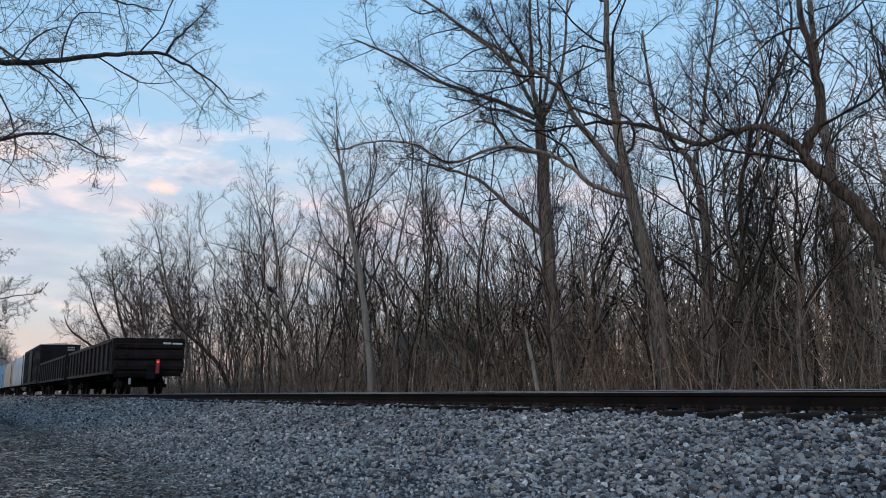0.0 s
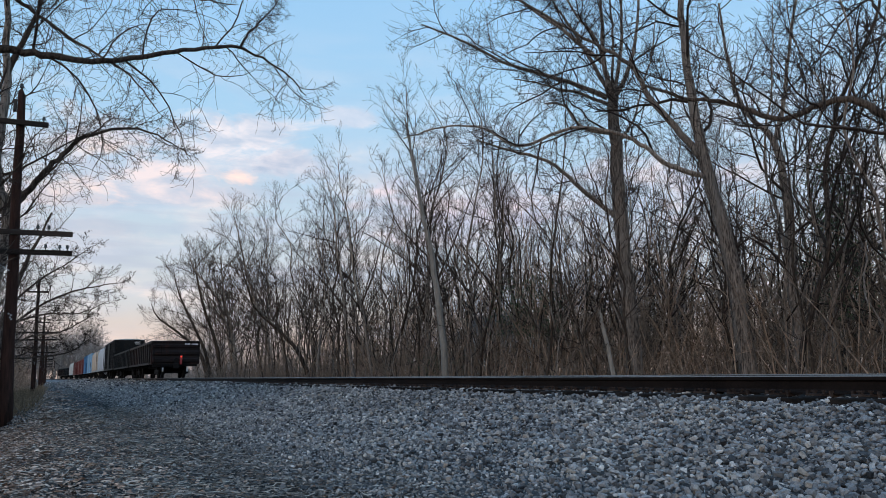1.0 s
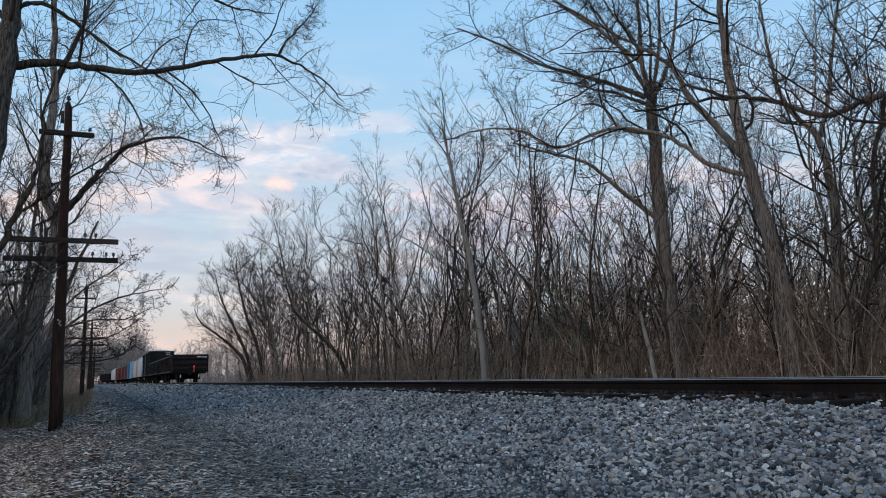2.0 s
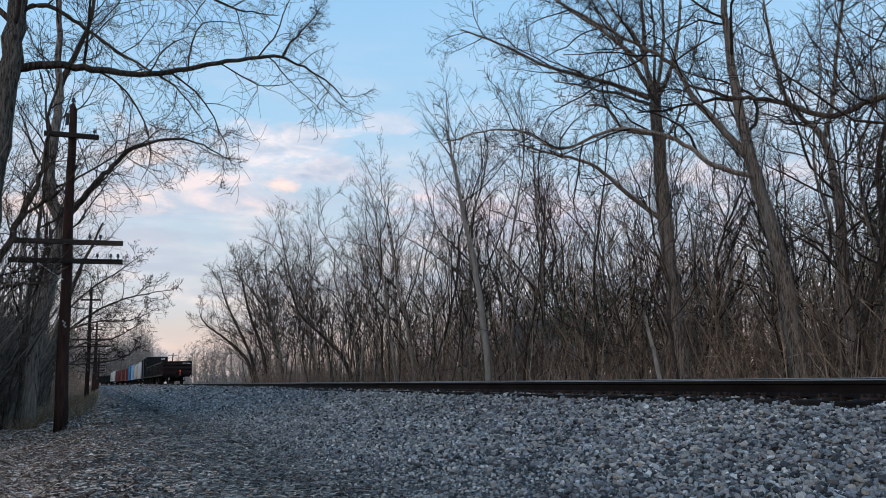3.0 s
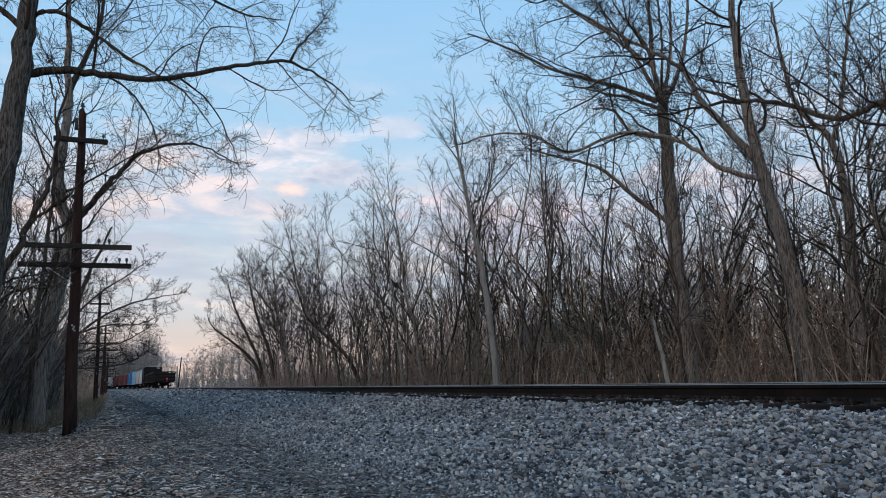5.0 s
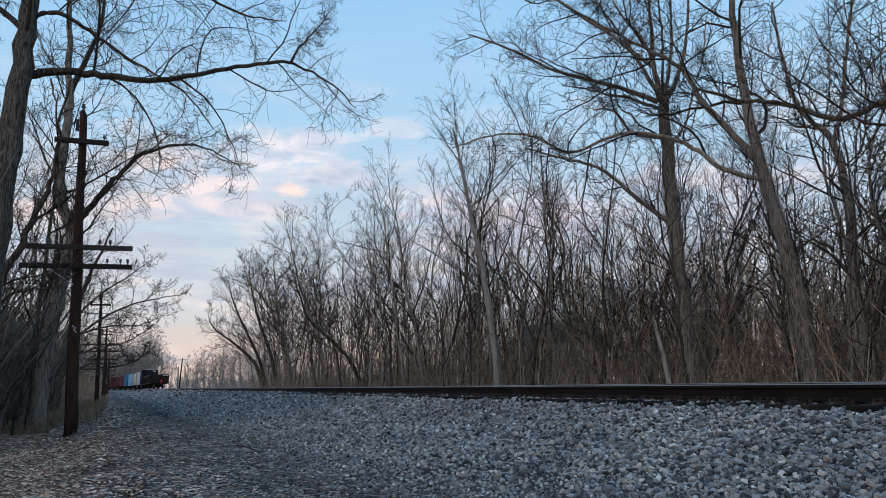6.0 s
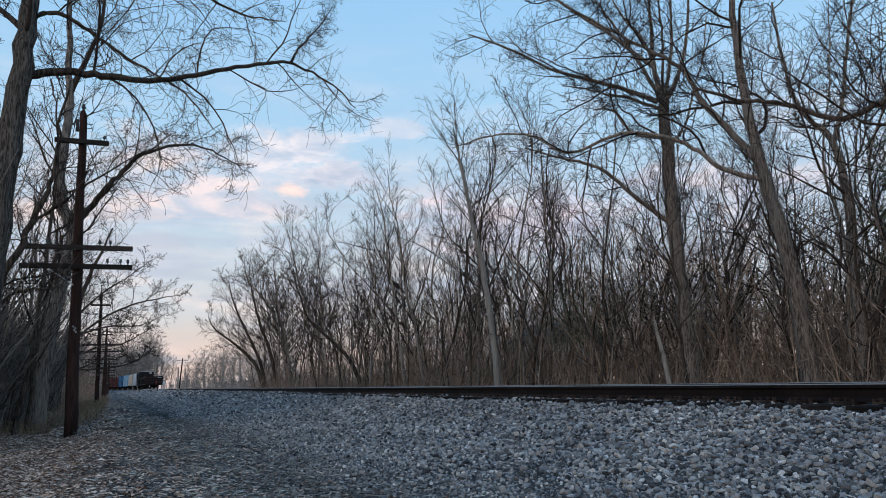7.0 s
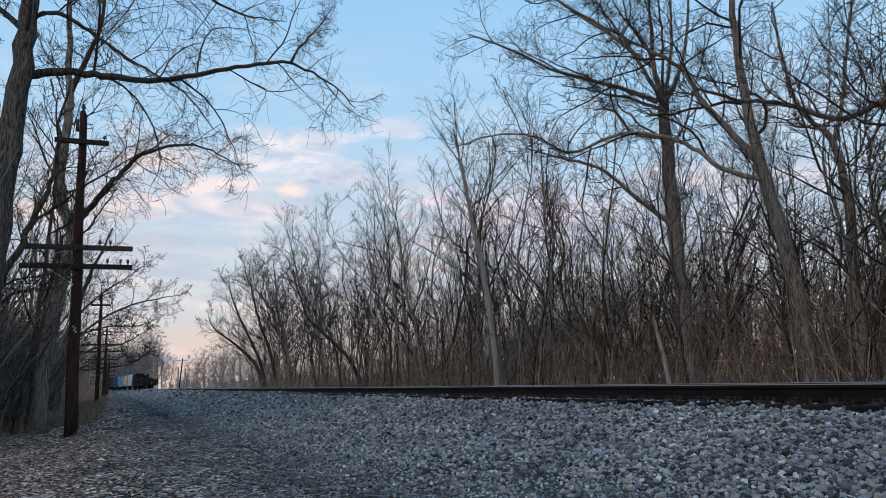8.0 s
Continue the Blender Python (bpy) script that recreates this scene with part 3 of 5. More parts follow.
tree((16.48, 14.58, -0.1), [(16.34, 14.74, 2.92), (16.17, 14.93, 4.75), (15.94, 15.18, 6.52), (15.82, 15.32, 8.0), (15.74, 15.41, 9.68), (15.73, 15.42, 11.4), (15.8, 15.34, 14.2), (15.9, 15.2, 17.5)],
     0.235, 0.035, "tall bare tree with long arching limbs at the wood's edge", 12, GIANT, [
    ([(15.93, 15.17, 6.51), (15.43, 15.69, 7.58), (14.96, 16.18, 8.6), (14.64, 16.51, 9.62), (13.73, 17.45, 10.66), (12.35, 18.88, 12.27)], 0.115, 0.03, LIMB),
    ([(15.97, 15.13, 6.03), (15.28, 15.84, 6.47), (14.75, 16.4, 7.2), (14.38, 16.78, 7.54), (13.39, 17.8, 7.91), (12.32, 18.91, 7.52), (11.49, 19.78, 8.24), (10.59, 20.7, 8.43), (9.66, 21.67, 8.21)], 0.079, 0.02, LIMB)], twig=M_TWIG)
tree((15.5, 7.3, -0.1), [(15.32, 7.56, 2.21), (15.17, 7.81, 3.21), (15.0, 8.07, 4.01), (14.72, 8.52, 4.83), (14.51, 8.86, 5.41), (14.69, 8.57, 6.2), (14.69, 8.57, 7.37), (14.62, 8.68, 8.42), (14.61, 8.7, 9.99), (14.66, 8.62, 12.7)],
     0.19, 0.03, "leaning bare tree with one low arching limb", 13, GIANT, [
    ([(14.51, 8.86, 5.41), (14.38, 9.07, 5.75), (14.11, 9.5, 6.12), (13.81, 9.98, 6.11), (13.44, 10.58, 5.94), (12.88, 11.48, 6.52), (12.41, 12.23, 6.8), (11.92, 13.01, 7.3)], 0.094, 0.03, LIMB)], M_BARK_DARK)
tree((20.96, 11.69, -0.1), [(20.92, 11.76, 2.55), (20.86, 11.88, 5.14), (20.78, 12.02, 8.07), (20.76, 12.06, 10.6), (20.81, 11.97, 15.5)],
     0.23, 0.05, "tall straight bare tree with mottled bark", 14, GIANT, twig=M_TWIG)
tree((18.86, 14.84, -0.1), [(18.79, 14.93, 2.89), (18.81, 14.9, 5.73), (18.66, 15.09, 7.43), (18.34, 15.5, 8.2), (18.08, 15.84, 9.3), (17.9, 16.0, 12.0)],
     0.16, 0.03, "bare tree forked high above a slender trunk", 15, LIMB, [
    ([(18.69, 15.06, 7.34), (18.91, 14.78, 8.54), (19.07, 14.58, 10.04), (19.43, 14.13, 13.0)], 0.079, 0.03, LIMB)])
tree((14.56, 28.41, -0.1), [(14.30, 28.54, 3.46), (13.99, 28.70, 6.09), (13.70, 28.85, 7.56), (13.32, 29.04, 10.07), (13.09, 29.16, 11.72)],
     0.15, 0.025, "pale barkless leaning tree among darker ones", 16, BARE, [], M_BARK_PALE)
tree((13.4, 16.2, -0.1), [(13.12, 16.4, 1.82), (13.05, 16.46, 2.34)], 0.07, 0.03, "short broken dead trunk with pale wood", 17, BARE, [], M_BARK_PALE)

# the trees beside the pole line
# limbs get darker bark than the trunk: silhouette against the sky painted in
tree((-2.17, 14.84, -0.3), [(-2.05, 14.86, 2.03), (-1.95, 14.87, 4.08), (-1.87, 14.89, 5.32), (-1.76, 14.9, 6.93), (-1.73, 14.91, 7.82), (-1.75, 14.9, 9.17), (-1.9, 14.8, 12.5)],
     0.27, 0.10, "large furrowed-bark tree with a long limb over the road", 21, habit(n=(8, 6, 5, 4), depth=3, first=(0.55, 0.12, 0.1, 0.1), length=(0.34, 0.55, 0.6, 0.5), tip=0.0054, segs=(8, 6, 4, 3), sides=(5, 3, 3, 3)), [
    ([(-1.66, 14.91, 6.42), (-1.14, 14.99, 6.58), (-0.48, 15.08, 6.65), (0.21, 15.18, 6.68), (1.05, 15.29, 6.9), (2.05, 15.44, 7.32), (3.0, 15.57, 7.64), (3.38, 15.62, 7.63), (4.17, 15.73, 7.33), (4.71, 15.81, 6.9)], 0.085, 0.012, DROOP),
    ([(-1.71, 14.91, 7.5), (-1.3, 14.96, 7.7), (-0.82, 15.03, 7.54), (-0.21, 15.12, 7.17), (0.41, 15.21, 6.89), (1.06, 15.3, 6.55), (1.6, 15.3, 5.9)], 0.05, 0.01, DROOP),
    ([(3.2, 15.6, 7.66), (3.38, 15.62, 8.02), (3.76, 15.68, 8.57), (4.15, 15.73, 9.21)], 0.03, 0.008, DROOP),
    ([(-1.72, 14.9, 8.0), (-0.6, 15.2, 8.7), (0.8, 15.6, 9.0), (2.2, 16.0, 8.8), (3.2, 16.2, 8.9)], 0.06, 0.01, DROOP),
    ([(-1.75, 14.9, 7.2), (-2.4, 15.3, 7.9), (-3.0, 15.8, 8.8), (-3.2, 16.0, 9.8)], 0.06, 0.012, DROOP),
    ([(-1.74, 14.9, 8.4), (-1.0, 15.6, 9.2), (-0.2, 16.2, 10.0), (0.9, 16.6, 10.4)], 0.06, 0.012, DROOP)], M_BARK_FURROW, limb_bark=M_BARK_DARK)
tree((-1.82, 22.93, -0.3), [(-1.68, 22.94, 1.82), (-1.46, 22.96, 3.64), (-1.23, 22.97, 4.74), (-1.26, 22.97, 5.21), (-1.51, 22.95, 5.85), (-1.61, 22.94, 6.69), (-1.52, 22.95, 7.96), (-1.51, 22.95, 9.04), (-1.61, 22.94, 10.25), (-1.68, 22.94, 11.79), (-1.84, 22.93, 14.5)],
     0.245, 0.05, "crooked grey tree behind the pole with an upswept limb", 22, habit(n=(15, 8, 6, 4), depth=3, first=(0.3, 0.12, 0.1, 0.1), length=(0.27, 0.55, 0.6, 0.5), tip=0.0062, segs=(7, 5, 4, 3), sides=(5, 3, 3, 3)), [
    ([(-1.51, 22.95, 9.04), (-1.19, 22.98, 9.99), (-0.82, 23.01, 11.28), (-0.69, 23.02, 14.0)], 0.094, 0.03, LIMB),
    ([(-1.1, 22.99, 5.4), (-0.81, 23.01, 5.81), (-0.34, 23.04, 6.51), (0.14, 23.08, 7.14), (0.51, 23.11, 7.53), (1.35, 23.18, 7.88), (2.2, 23.22, 7.9), (3.3, 23.4, 7.5)], 0.10, 0.015, habit(n=(18, 9, 7, 4), depth=3, first=(0.12, 0.12, 0.1, 0.1), length=(0.36, 0.6, 0.6, 0.5), lift=(0.0, -0.05, 0.02, 0), tip=0.0062, angle=(35, 72), shed=0.3, segs=(7, 5, 4, 3), sides=(5, 3, 3, 3)))], limb_bark=M_BARK_DARK)

SCRUB = habit(n=(12, 6, 5, 4), depth=3, first=(0.25, 0.15, 0.1, 0.1), length=(0.26, 0.5, 0.55, 0.5), tip=0.0062, angle=(25, 65), segs=(6, 5, 3, 2), sides=(4, 3, 3, 3), wobble=(0.2, 0.24, 0.26, 0.3))
tree((-2.63, 18.0, -0.3), [(-2.43, 18.0, 1.75), (-2.28, 18.0, 2.96), (-1.9, 18.0, 3.85), (-1.7, 18.0, 4.37), (-1.49, 18.0, 5.0), (-1.38, 18.0, 5.51), (-1.34, 18.0, 6.54), (-1.2, 18.1, 7.6)],
     0.10, 0.02, "crooked dark young tree leaning toward the pole", 24, SCRUB, [
    ([(-1.72, 18.0, 4.32), (-1.31, 18.0, 4.67), (-1.03, 18.0, 4.97), (-0.7, 18.1, 5.6)], 0.04, 0.012, SCRUB),
    ([(-2.33, 18.0, 2.4), (-2.11, 18.0, 2.7), (-1.71, 18.0, 2.9), (-1.21, 18.0, 2.96), (-0.8, 18.1, 3.3)], 0.045, 0.012, SCRUB)], M_BARK_DARK)
tree((-2.08, 21.0, -0.3), [(-1.82, 21.0, 1.91), (-1.67, 21.0, 3.85), (-1.6, 21.0, 5.13), (-1.54, 21.0, 6.3), (-1.65, 21.0, 7.78), (-1.84, 21.0, 8.67)],
     0.065, 0.015, "thin dark young tree among the brush by the pole", 25, SCRUB, [], M_BARK_DARK)
tree((-1.88, 21.5, -0.3), [(-1.79, 21.5, 1.52), (-1.68, 21.5, 2.64), (-1.47, 21.5, 4.22), (-1.23, 21.5, 4.99), (-1.1, 21.6, 5.8)],
     0.055, 0.015, "thin dark young tree among the brush by the pole", 26, SCRUB, [], M_BARK_DARK)

# ---- the wood on the far side ----
WOOD = habit(thick=0.0115, n=(14, 6, 5, 4), depth=3, first=(0.22, 0.12, 0.12, 0.1), length=(0.34, 0.55, 0.6, 0.5), angle=(22, 58), lift=(0.11, 0.06, 0.02, 0), tip=0.0078, segs=(6, 4, 2, 2), sides=(5, 3, 3, 3))
DEEP = habit(thick=0.014, n=(12, 5, 3, 4), depth=3, first=(0.25, 0.12, 0.12, 0.1), length=(0.32, 0.5, 0.55, 0.5), angle=(22, 58), lift=(0.11, 0.06, 0.02, 0), tip=0.0125, segs=(5, 3, 2, 2), sides=(4, 3, 3, 3))


def wood_variants():
    out = []
    for i, (hgt, lean, r, bark, h) in enumerate((
            (15, 0.9, 0.105, M_BARK, WOOD), (13, -1.4, 0.085, M_BARK_DARK, WOOD), (16, 0.4, 0.135, M_BARK, WOOD), (12, 2.0, 0.07, M_BARK, WOOD),
            (14, -0.6, 0.10, M_BARK_DARK, WOOD), (11, 1.4, 0.06, M_BARK, WOOD), (14.5, -2.2, 0.095, M_BARK_DARK, WOOD),
            (14, 0.8, 0.11, M_BARK, DEEP), (13, -1.2, 0.09, M_BARK_DARK, DEEP), (15, 0.3, 0.12, M_BARK_DARK, DEEP), (12, -1.8, 0.085, M_BARK, DEEP))):
        rng = random.Random(100 + i)
        knees = [(lean * s + rng.uniform(-0.5, 0.5) * s, rng.uniform(-0.6, 0.6) * s, hgt * s) for s in (0.15, 0.3, 0.45, 0.6, 0.75, 0.88, 1.0)]
        ob = tree((0, 0, 0), knees, r, 0.015, "slender bare woodland tree with a twiggy crown", 200 + i, h, [], bark, M_TWIG, 7, "trees of the wood")
        out.append((ob, hgt))
    return out


variants = wood_variants()
rng = random.Random(7)
used = set()


def plant(x, y, size, k, turn):
    ob, hgt = variants[k]
    m = pose(x, y, -0.1, rng.gauss(0, 5.5), rng.gauss(0, 5.5), turn)
    s = size / hgt
    if k not in used:
        used.add(k)
        ob.matrix_world = m
        ob.scale = (s, s, s)
        return ob
    c = copy_thing(ob, m)
    c.scale = (s, s, s)
    return c


y = 6.0
while y < 92:
    for row_x, thick in ((16.5, 0.8), (20.0, 0.9), (25.0, 0.9), (31.0, 0.8)):
        if rng.random() > thick:
            continue
        x = row_x + rng.uniform(-1.3, 2.2)
        yy = y + rng.uniform(-1.3, 1.3)
        size = rng.uniform(8.0, 14.0) + (2.5 if 50 < yy < 72 else 0.5 if yy > 72 else 0)
        plant(x, yy, size, rng.randrange(7) if row_x < 24 else 7 + rng.randrange(4), rng.uniform(0, 360))
    y += 2.5 if y < 40 else 3.2

for k in range(16):
    plant(rng.uniform(22, 34), 8 + k * 1.5 + rng.uniform(-0.6, 0.6), rng.uniform(9, 13), 7 + k % 4, rng.uniform(0, 360))

for k in range(16):
    plant(rng.uniform(17.5, 26), 10 + k * 1.2 + rng.uniform(-0.6, 0.6), rng.uniform(8, 12.5), k % 7, rng.uniform(0, 360))

# trees leaning out over the line at the far end of the wood
for k, (base, knees, r) in enumerate((
        ((15.4, 86.6, 0), [(14.6, 86.8, 2.8), (13.4, 87.0, 4.4), (11.2, 87.4, 6.2), (9.9, 87.7, 7.3), (9.3, 87.8, 8.6)], 0.24),
        ((17.4, 82.2, 0), [(16.3, 82.4, 5.7), (15.0, 82.7, 9.3), (13.0, 83.1, 11.8), (12.4, 83.3, 13.6)], 0.26),
        ((16.6, 85.0, 0), [(15.8, 85.0, 4.0), (14.4, 85.2, 8.0), (13.5, 85.2, 11.5), (13.2, 85.2, 14.0)], 0.25),
        ((18.2, 88.0, 0), [(17.8, 88.0, 6.0), (17.0, 88.2, 9.5), (16.6, 88.2, 14.2)], 0.24),
        ((15.9, 87.6, 0), [(15.0, 87.7, 3.6), (13.4, 87.9, 7.0), (12.0, 88.0, 10.2), (11.4, 88.0, 12.6)], 0.23),
        ((16.9, 79.5, 0), [(16.4, 79.6, 4.5), (15.4, 79.8, 9.0), (14.8, 79.8, 14.0)], 0.22),
        ((17.7, 57.3, 0), [(16.8, 57.6, 2.5), (15.1, 58.1, 4.4), (13.6, 58.6, 6.0), (12.6, 58.8, 9.0)], 0.20),
        ((17.0, 66.0, 0), [(16.4, 66.0, 4.5), (15.0, 66.4, 8.5), (13.6, 66.8, 14.5)], 0.24))):
    tree(base, knees, r, 0.03, "dark bare tree leaning out toward the track", 300 + k, habit(n=(19, 8, 6, 4), depth=3, first=(0.18, 0.12, 0.1, 0.1), length=(0.44, 0.56, 0.58, 0.5), angle=(25, 62), lift=(0.08, 0.05, 0.04, 0), tip=0.0115, segs=(6, 4, 2, 2), sides=(4, 3, 3, 3)), [], (M_BARK_DARK, M_BARK)[k % 2], M_TWIG_GREY, 7, "leaning trees at the wood's end")

# left-hand trees along the pole line
for k, (x, yy, size) in enumerate(((-3.6, 17.5, 8), (-4.6, 20.5, 10), (-5.8, 16, 9), (-3.3, 27, 9), (-5.5, 26, 12), (-3.0, 33, 10), (-5.2, 36, 13), (-3.4, 41, 11), (-3.2, 50, 12), (-6.5, 31, 13), (-4.2, 60, 12), (-5.0, 72, 13), (-4.2, 85, 12), (-5.5, 100, 13), (-5.2, 120, 13), (-6, 140, 13), (-6, 165, 13))):
    plant(x, yy, size, (k * 3 + 1) % 7 if yy < 65 else 7 + k % 4, k * 67.0)
REACH = habit(n=(17, 8, 6, 4), depth=3, first=(0.15, 0.12, 0.1, 0.1), length=(0.34, 0.55, 0.55, 0.5), tip=0.0085, lift=(0.03, 0.02, 0.02, 0), angle=(30, 68), segs=(6, 4, 3, 2), sides=(4, 3, 3, 3))
tree((-2.6, 43.5, -0.2), [(-2.4, 43.6, 2.5), (-1.9, 43.9, 5.0), (-1.2, 44.2, 7.2), (-0.4, 44.4, 9.4)], 0.22, 0.04, "bare tree reaching low limbs over the road", 31, LIMB, [
    ([(-2.3, 43.7, 3.0), (-0.7, 44.6, 4.5), (0.7, 45.0, 5.3), (2.1, 45.0, 5.7), (3.4, 45.1, 5.95)], 0.075, 0.015, REACH),
    ([(-2.4, 43.6, 2.2), (-1.0, 44.2, 2.9), (0.6, 44.8, 3.3), (1.9, 45.0, 4.2)], 0.065, 0.015, REACH),
    ([(-2.1, 43.8, 4.3), (-0.8, 44.4, 5.8), (0.6, 44.8, 6.9), (1.6, 45.0, 7.8)], 0.065, 0.015, REACH),
    ([(-2.3, 43.7, 3.4), (-0.4, 44.5, 4.1), (1.2, 45.0, 4.2), (2.6, 45.0, 4.9)], 0.06, 0.015, REACH),
    ([(-2.4, 43.6, 1.8), (-0.6, 44.2, 1.9), (0.9, 44.6, 2.2), (1.9, 44.8, 3.0)], 0.055, 0.015, REACH)], M_BARK_DARK)


# ---- undergrowth ----
def thicket(seed, wide, deep, tall, stems, tip, lean=0.0):
    """A patch of brush: crossing stems and whips."""
    r = random.Random(seed)
    acc = Tubes((0, 0, 0))
    for _ in range(stems):
        p = Vector((r.uniform(-deep, deep) / 2, r.uniform(-wide, wide) / 2, -0.1))
        d = Vector((r.gauss(lean, 0.22), r.gauss(0, 0.3), 1))
        L = tall * (0.3 + 0.8 * r.random() ** 1.6)
        path = shoot(p, d, L, r, 0.09, 0.0, 5)
        r0 = 0.006 + 0.0055 * L
        acc.add(path, [max(tip, r0 * (1 - 0.16 * j)) for j in range(6)], 3)
        for _ in range(6):
            j = r.randrange(1, 5)
            q = shoot(path[j], rnd(r) * 0.8 + UP * 1.3, L * r.uniform(0.12, 0.36), r, 0.3, 0.0, 3)
            acc.add(q, [tip, tip * 0.85, tip * 0.7, tip * 0.5], 3)
    return acc


def place_thickets(spots, meshes, label):
    for k, (x, yy, s, turn) in enumerate(spots):
        ob = new("undergrowth", meshes[k % len(meshes)])
        ob.matrix_world = pose(x, yy, ground_z(x, yy) - 0.05, 0, 0, turn) @ Matrix.Scale(s, 4)
        tagged(ob, label, "undergrowth", kind="stuff")


brush = [thicket(400 + i, 5.5, 3.0, 3.0, 42, 0.008).mesh("undergrowth", M_BRUSH) for i in range(5)]
spots = []
y = 4.0
while y < 95:
    for x in (15.5, 19.0, 24.0):
        spots.append((x + rng.uniform(-0.8, 1.2), y + rng.uniform(-1, 1), rng.uniform(0.55, 1.2) * (1 + (x - 15) * 0.03), rng.choice((0, 180)) + rng.uniform(-25, 25)))
    y += 3.8
place_thickets(spots, brush, "dense tangle of bare brown brush and vines")
tangle = [thicket(440 + i, 6.0, 4.0, 6.5, 40, 0.012).mesh("undergrowth", M_BRUSH) for i in range(4)]
spots = []
y = 3.0
while y < 62:
    for x in (20.5, 26.5):
        spots.append((x + rng.uniform(-1, 1), y + rng.uniform(-1, 1), rng.uniform(0.75, 1.25), rng.choice((0, 180)) + rng.uniform(-25, 25)))
    y += 3.2 if y < 32 else 4.4
place_thickets(spots, tangle, "tall tangle of vines and bare saplings in the wood")
leaning = [thicket(420 + i, 4.0, 2.4, 4.6, 66, 0.007, 0.16).mesh("undergrowth", M_BRUSH_DARK) for i in range(3)]
spots = [(-3.5 - rng.uniform(0, 1.5), 14.5 + k * 1.0, rng.uniform(0.7, 1.1), rng.uniform(-15, 15)) for k in range(34)]
spots += [(-5.6 - rng.uniform(0, 1.6), 15 + k * 2.6, rng.uniform(0.9, 1.3), rng.uniform(-15, 15)) for k in range(18)]
place_thickets(spots, leaning, "dense dark brush of leaning bare stems by the poles")
spots = [(-3.4 - rng.uniform(0, 2.5), 50 + k * 5.0, rng.uniform(1.0, 1.6), rng.uniform(-20, 20)) for k in range(22)]
place_thickets(spots, brush, "dense brush along the pole line")


def leafy(seed, x, y, z0, z1, spread, count, size):
    """A drift of small evergreen leaves on vines, each a folded blade."""
    r = random.Random(seed)
    verts, faces = [], []
    for _ in range(count):
        t = r.random()
        c = Vector((r.gauss(0, spread), r.gauss(0, spread), z0 + (z1 - z0) * t))
        u, w = rnd(r).normalized() * size * r.uniform(0.6, 1.2), rnd(r).normalized() * size * 0.5
        n = u.cross(w).normalized() * size * 0.25
        k = len(verts)
        verts += [c - u, c + w + n, c + u, c - w + n]
        faces += [(k, k + 1, k + 2), (k, k + 2, k + 3)]
    ob = new("evergreen_vine", mesh_of("evergreen_vine", verts, faces, M_IVY))
    ob.location = (x, y, 0)
    return tagged(ob, "dark green leaves of an evergreen vine on a trunk", "vine", kind="stuff")


leafy(601, 19.4, 14.0, 3.5, 7.5, 0.40, 900, 0.06)
leafy(602, 18.6, 13.2, 2.0, 7.0, 0.45, 900, 0.06)
leafy(603, 17.6, 26.5, 2.2, 4.6, 0.9, 1000, 0.07)
leafy(604, 20.5, 30.0, 2.0, 5.5, 0.8, 700, 0.07)
leafy(605, 21.0, 11.5, 1.0, 8.0, 0.40, 1100, 0.06)
leafy(606, 16.8, 33.5, 0.3, 1.6, 0.6, 500, 0.06)


# a leaf nest in a fork
nest = leafy(620, 17.5, 49.0, 7.25, 7.55, 0.14, 200, 0.07)
nest.name, nest.data.materials[0] = "leaf_nest", M_TWIG
tagged(nest, "dark ball of dead leaves, a squirrel nest in a fork", "nest", kind="stuff")

# a white house seen in glimpses through the wood
house = empty("house", (40.0, 66.0, 0.0), "white-sided house glimpsed through the bare wood", "house")
bm = bmesh.new()
box(bm, -3, 3, -4.5, 4.5, 0, 4.4)
part("wall", bm, M_SIDING, house, "white siding wall")
bm = bmesh.new()
gable = [(-3.4, 4.3), (3.4, 4.3), (0, 6.6)]
ends = [[bm.verts.new((gx_, y_, gz_)) for gx_, gz_ in gable] for y_ in (-4.8, 4.8)]
for i in range(3):
    j = (i + 1) % 3
    bm.faces.new((ends[0][i], ends[0][j], ends[1][j], ends[1][i]))
bm.faces.new(ends[0])
bm.faces.new(ends[1][::-1])
bmesh.ops.recalc_face_normals(bm, faces=bm.faces)
part("roof", bm, M_ROOF, house, "dark shingle roof")
for y_ in (-3, 0, 3):
    bm = bmesh.new()
    box(bm, -3.06, -3.0, y_ - 0.5, y_ + 0.5, 1.4, 2.9)
    part("window", bm, M_PANE, house, "dark window")


# slim young trees that fill the wood
def saplings():
    made = []
    for i, (hgt, lean, r) in enumerate(((7.5, 0.8, 0.045), (9.0, -0.9, 0.055), (6.0, 1.2, 0.035), (8.0, -1.6, 0.05), (10.0, 0.3, 0.06))):
        g = random.Random(500 + i)
        knees = [(lean * s * s + g.uniform(-0.25, 0.25), g.uniform(-0.25, 0.25), hgt * s) for s in (0.2, 0.4, 0.6, 0.8, 1.0)]
        made.append((tree((0, 0, 0), knees, r, 0.012, "thin young bare tree in the wood", 520 + i,
                          habit(n=(13, 5, 3, 3), depth=2, first=(0.15, 0.15, 0.1, 0.1), length=(0.22, 0.45, 0.5, 0.5), angle=(25, 65), tip=0.007, segs=(4, 3, 2, 2), sides=(3, 3, 3, 3)),
                          [], (M_BARK, M_BARK_DARK)[i % 2], M_TWIG, 5, "young trees of the wood", "sapling"), hgt))
    return made


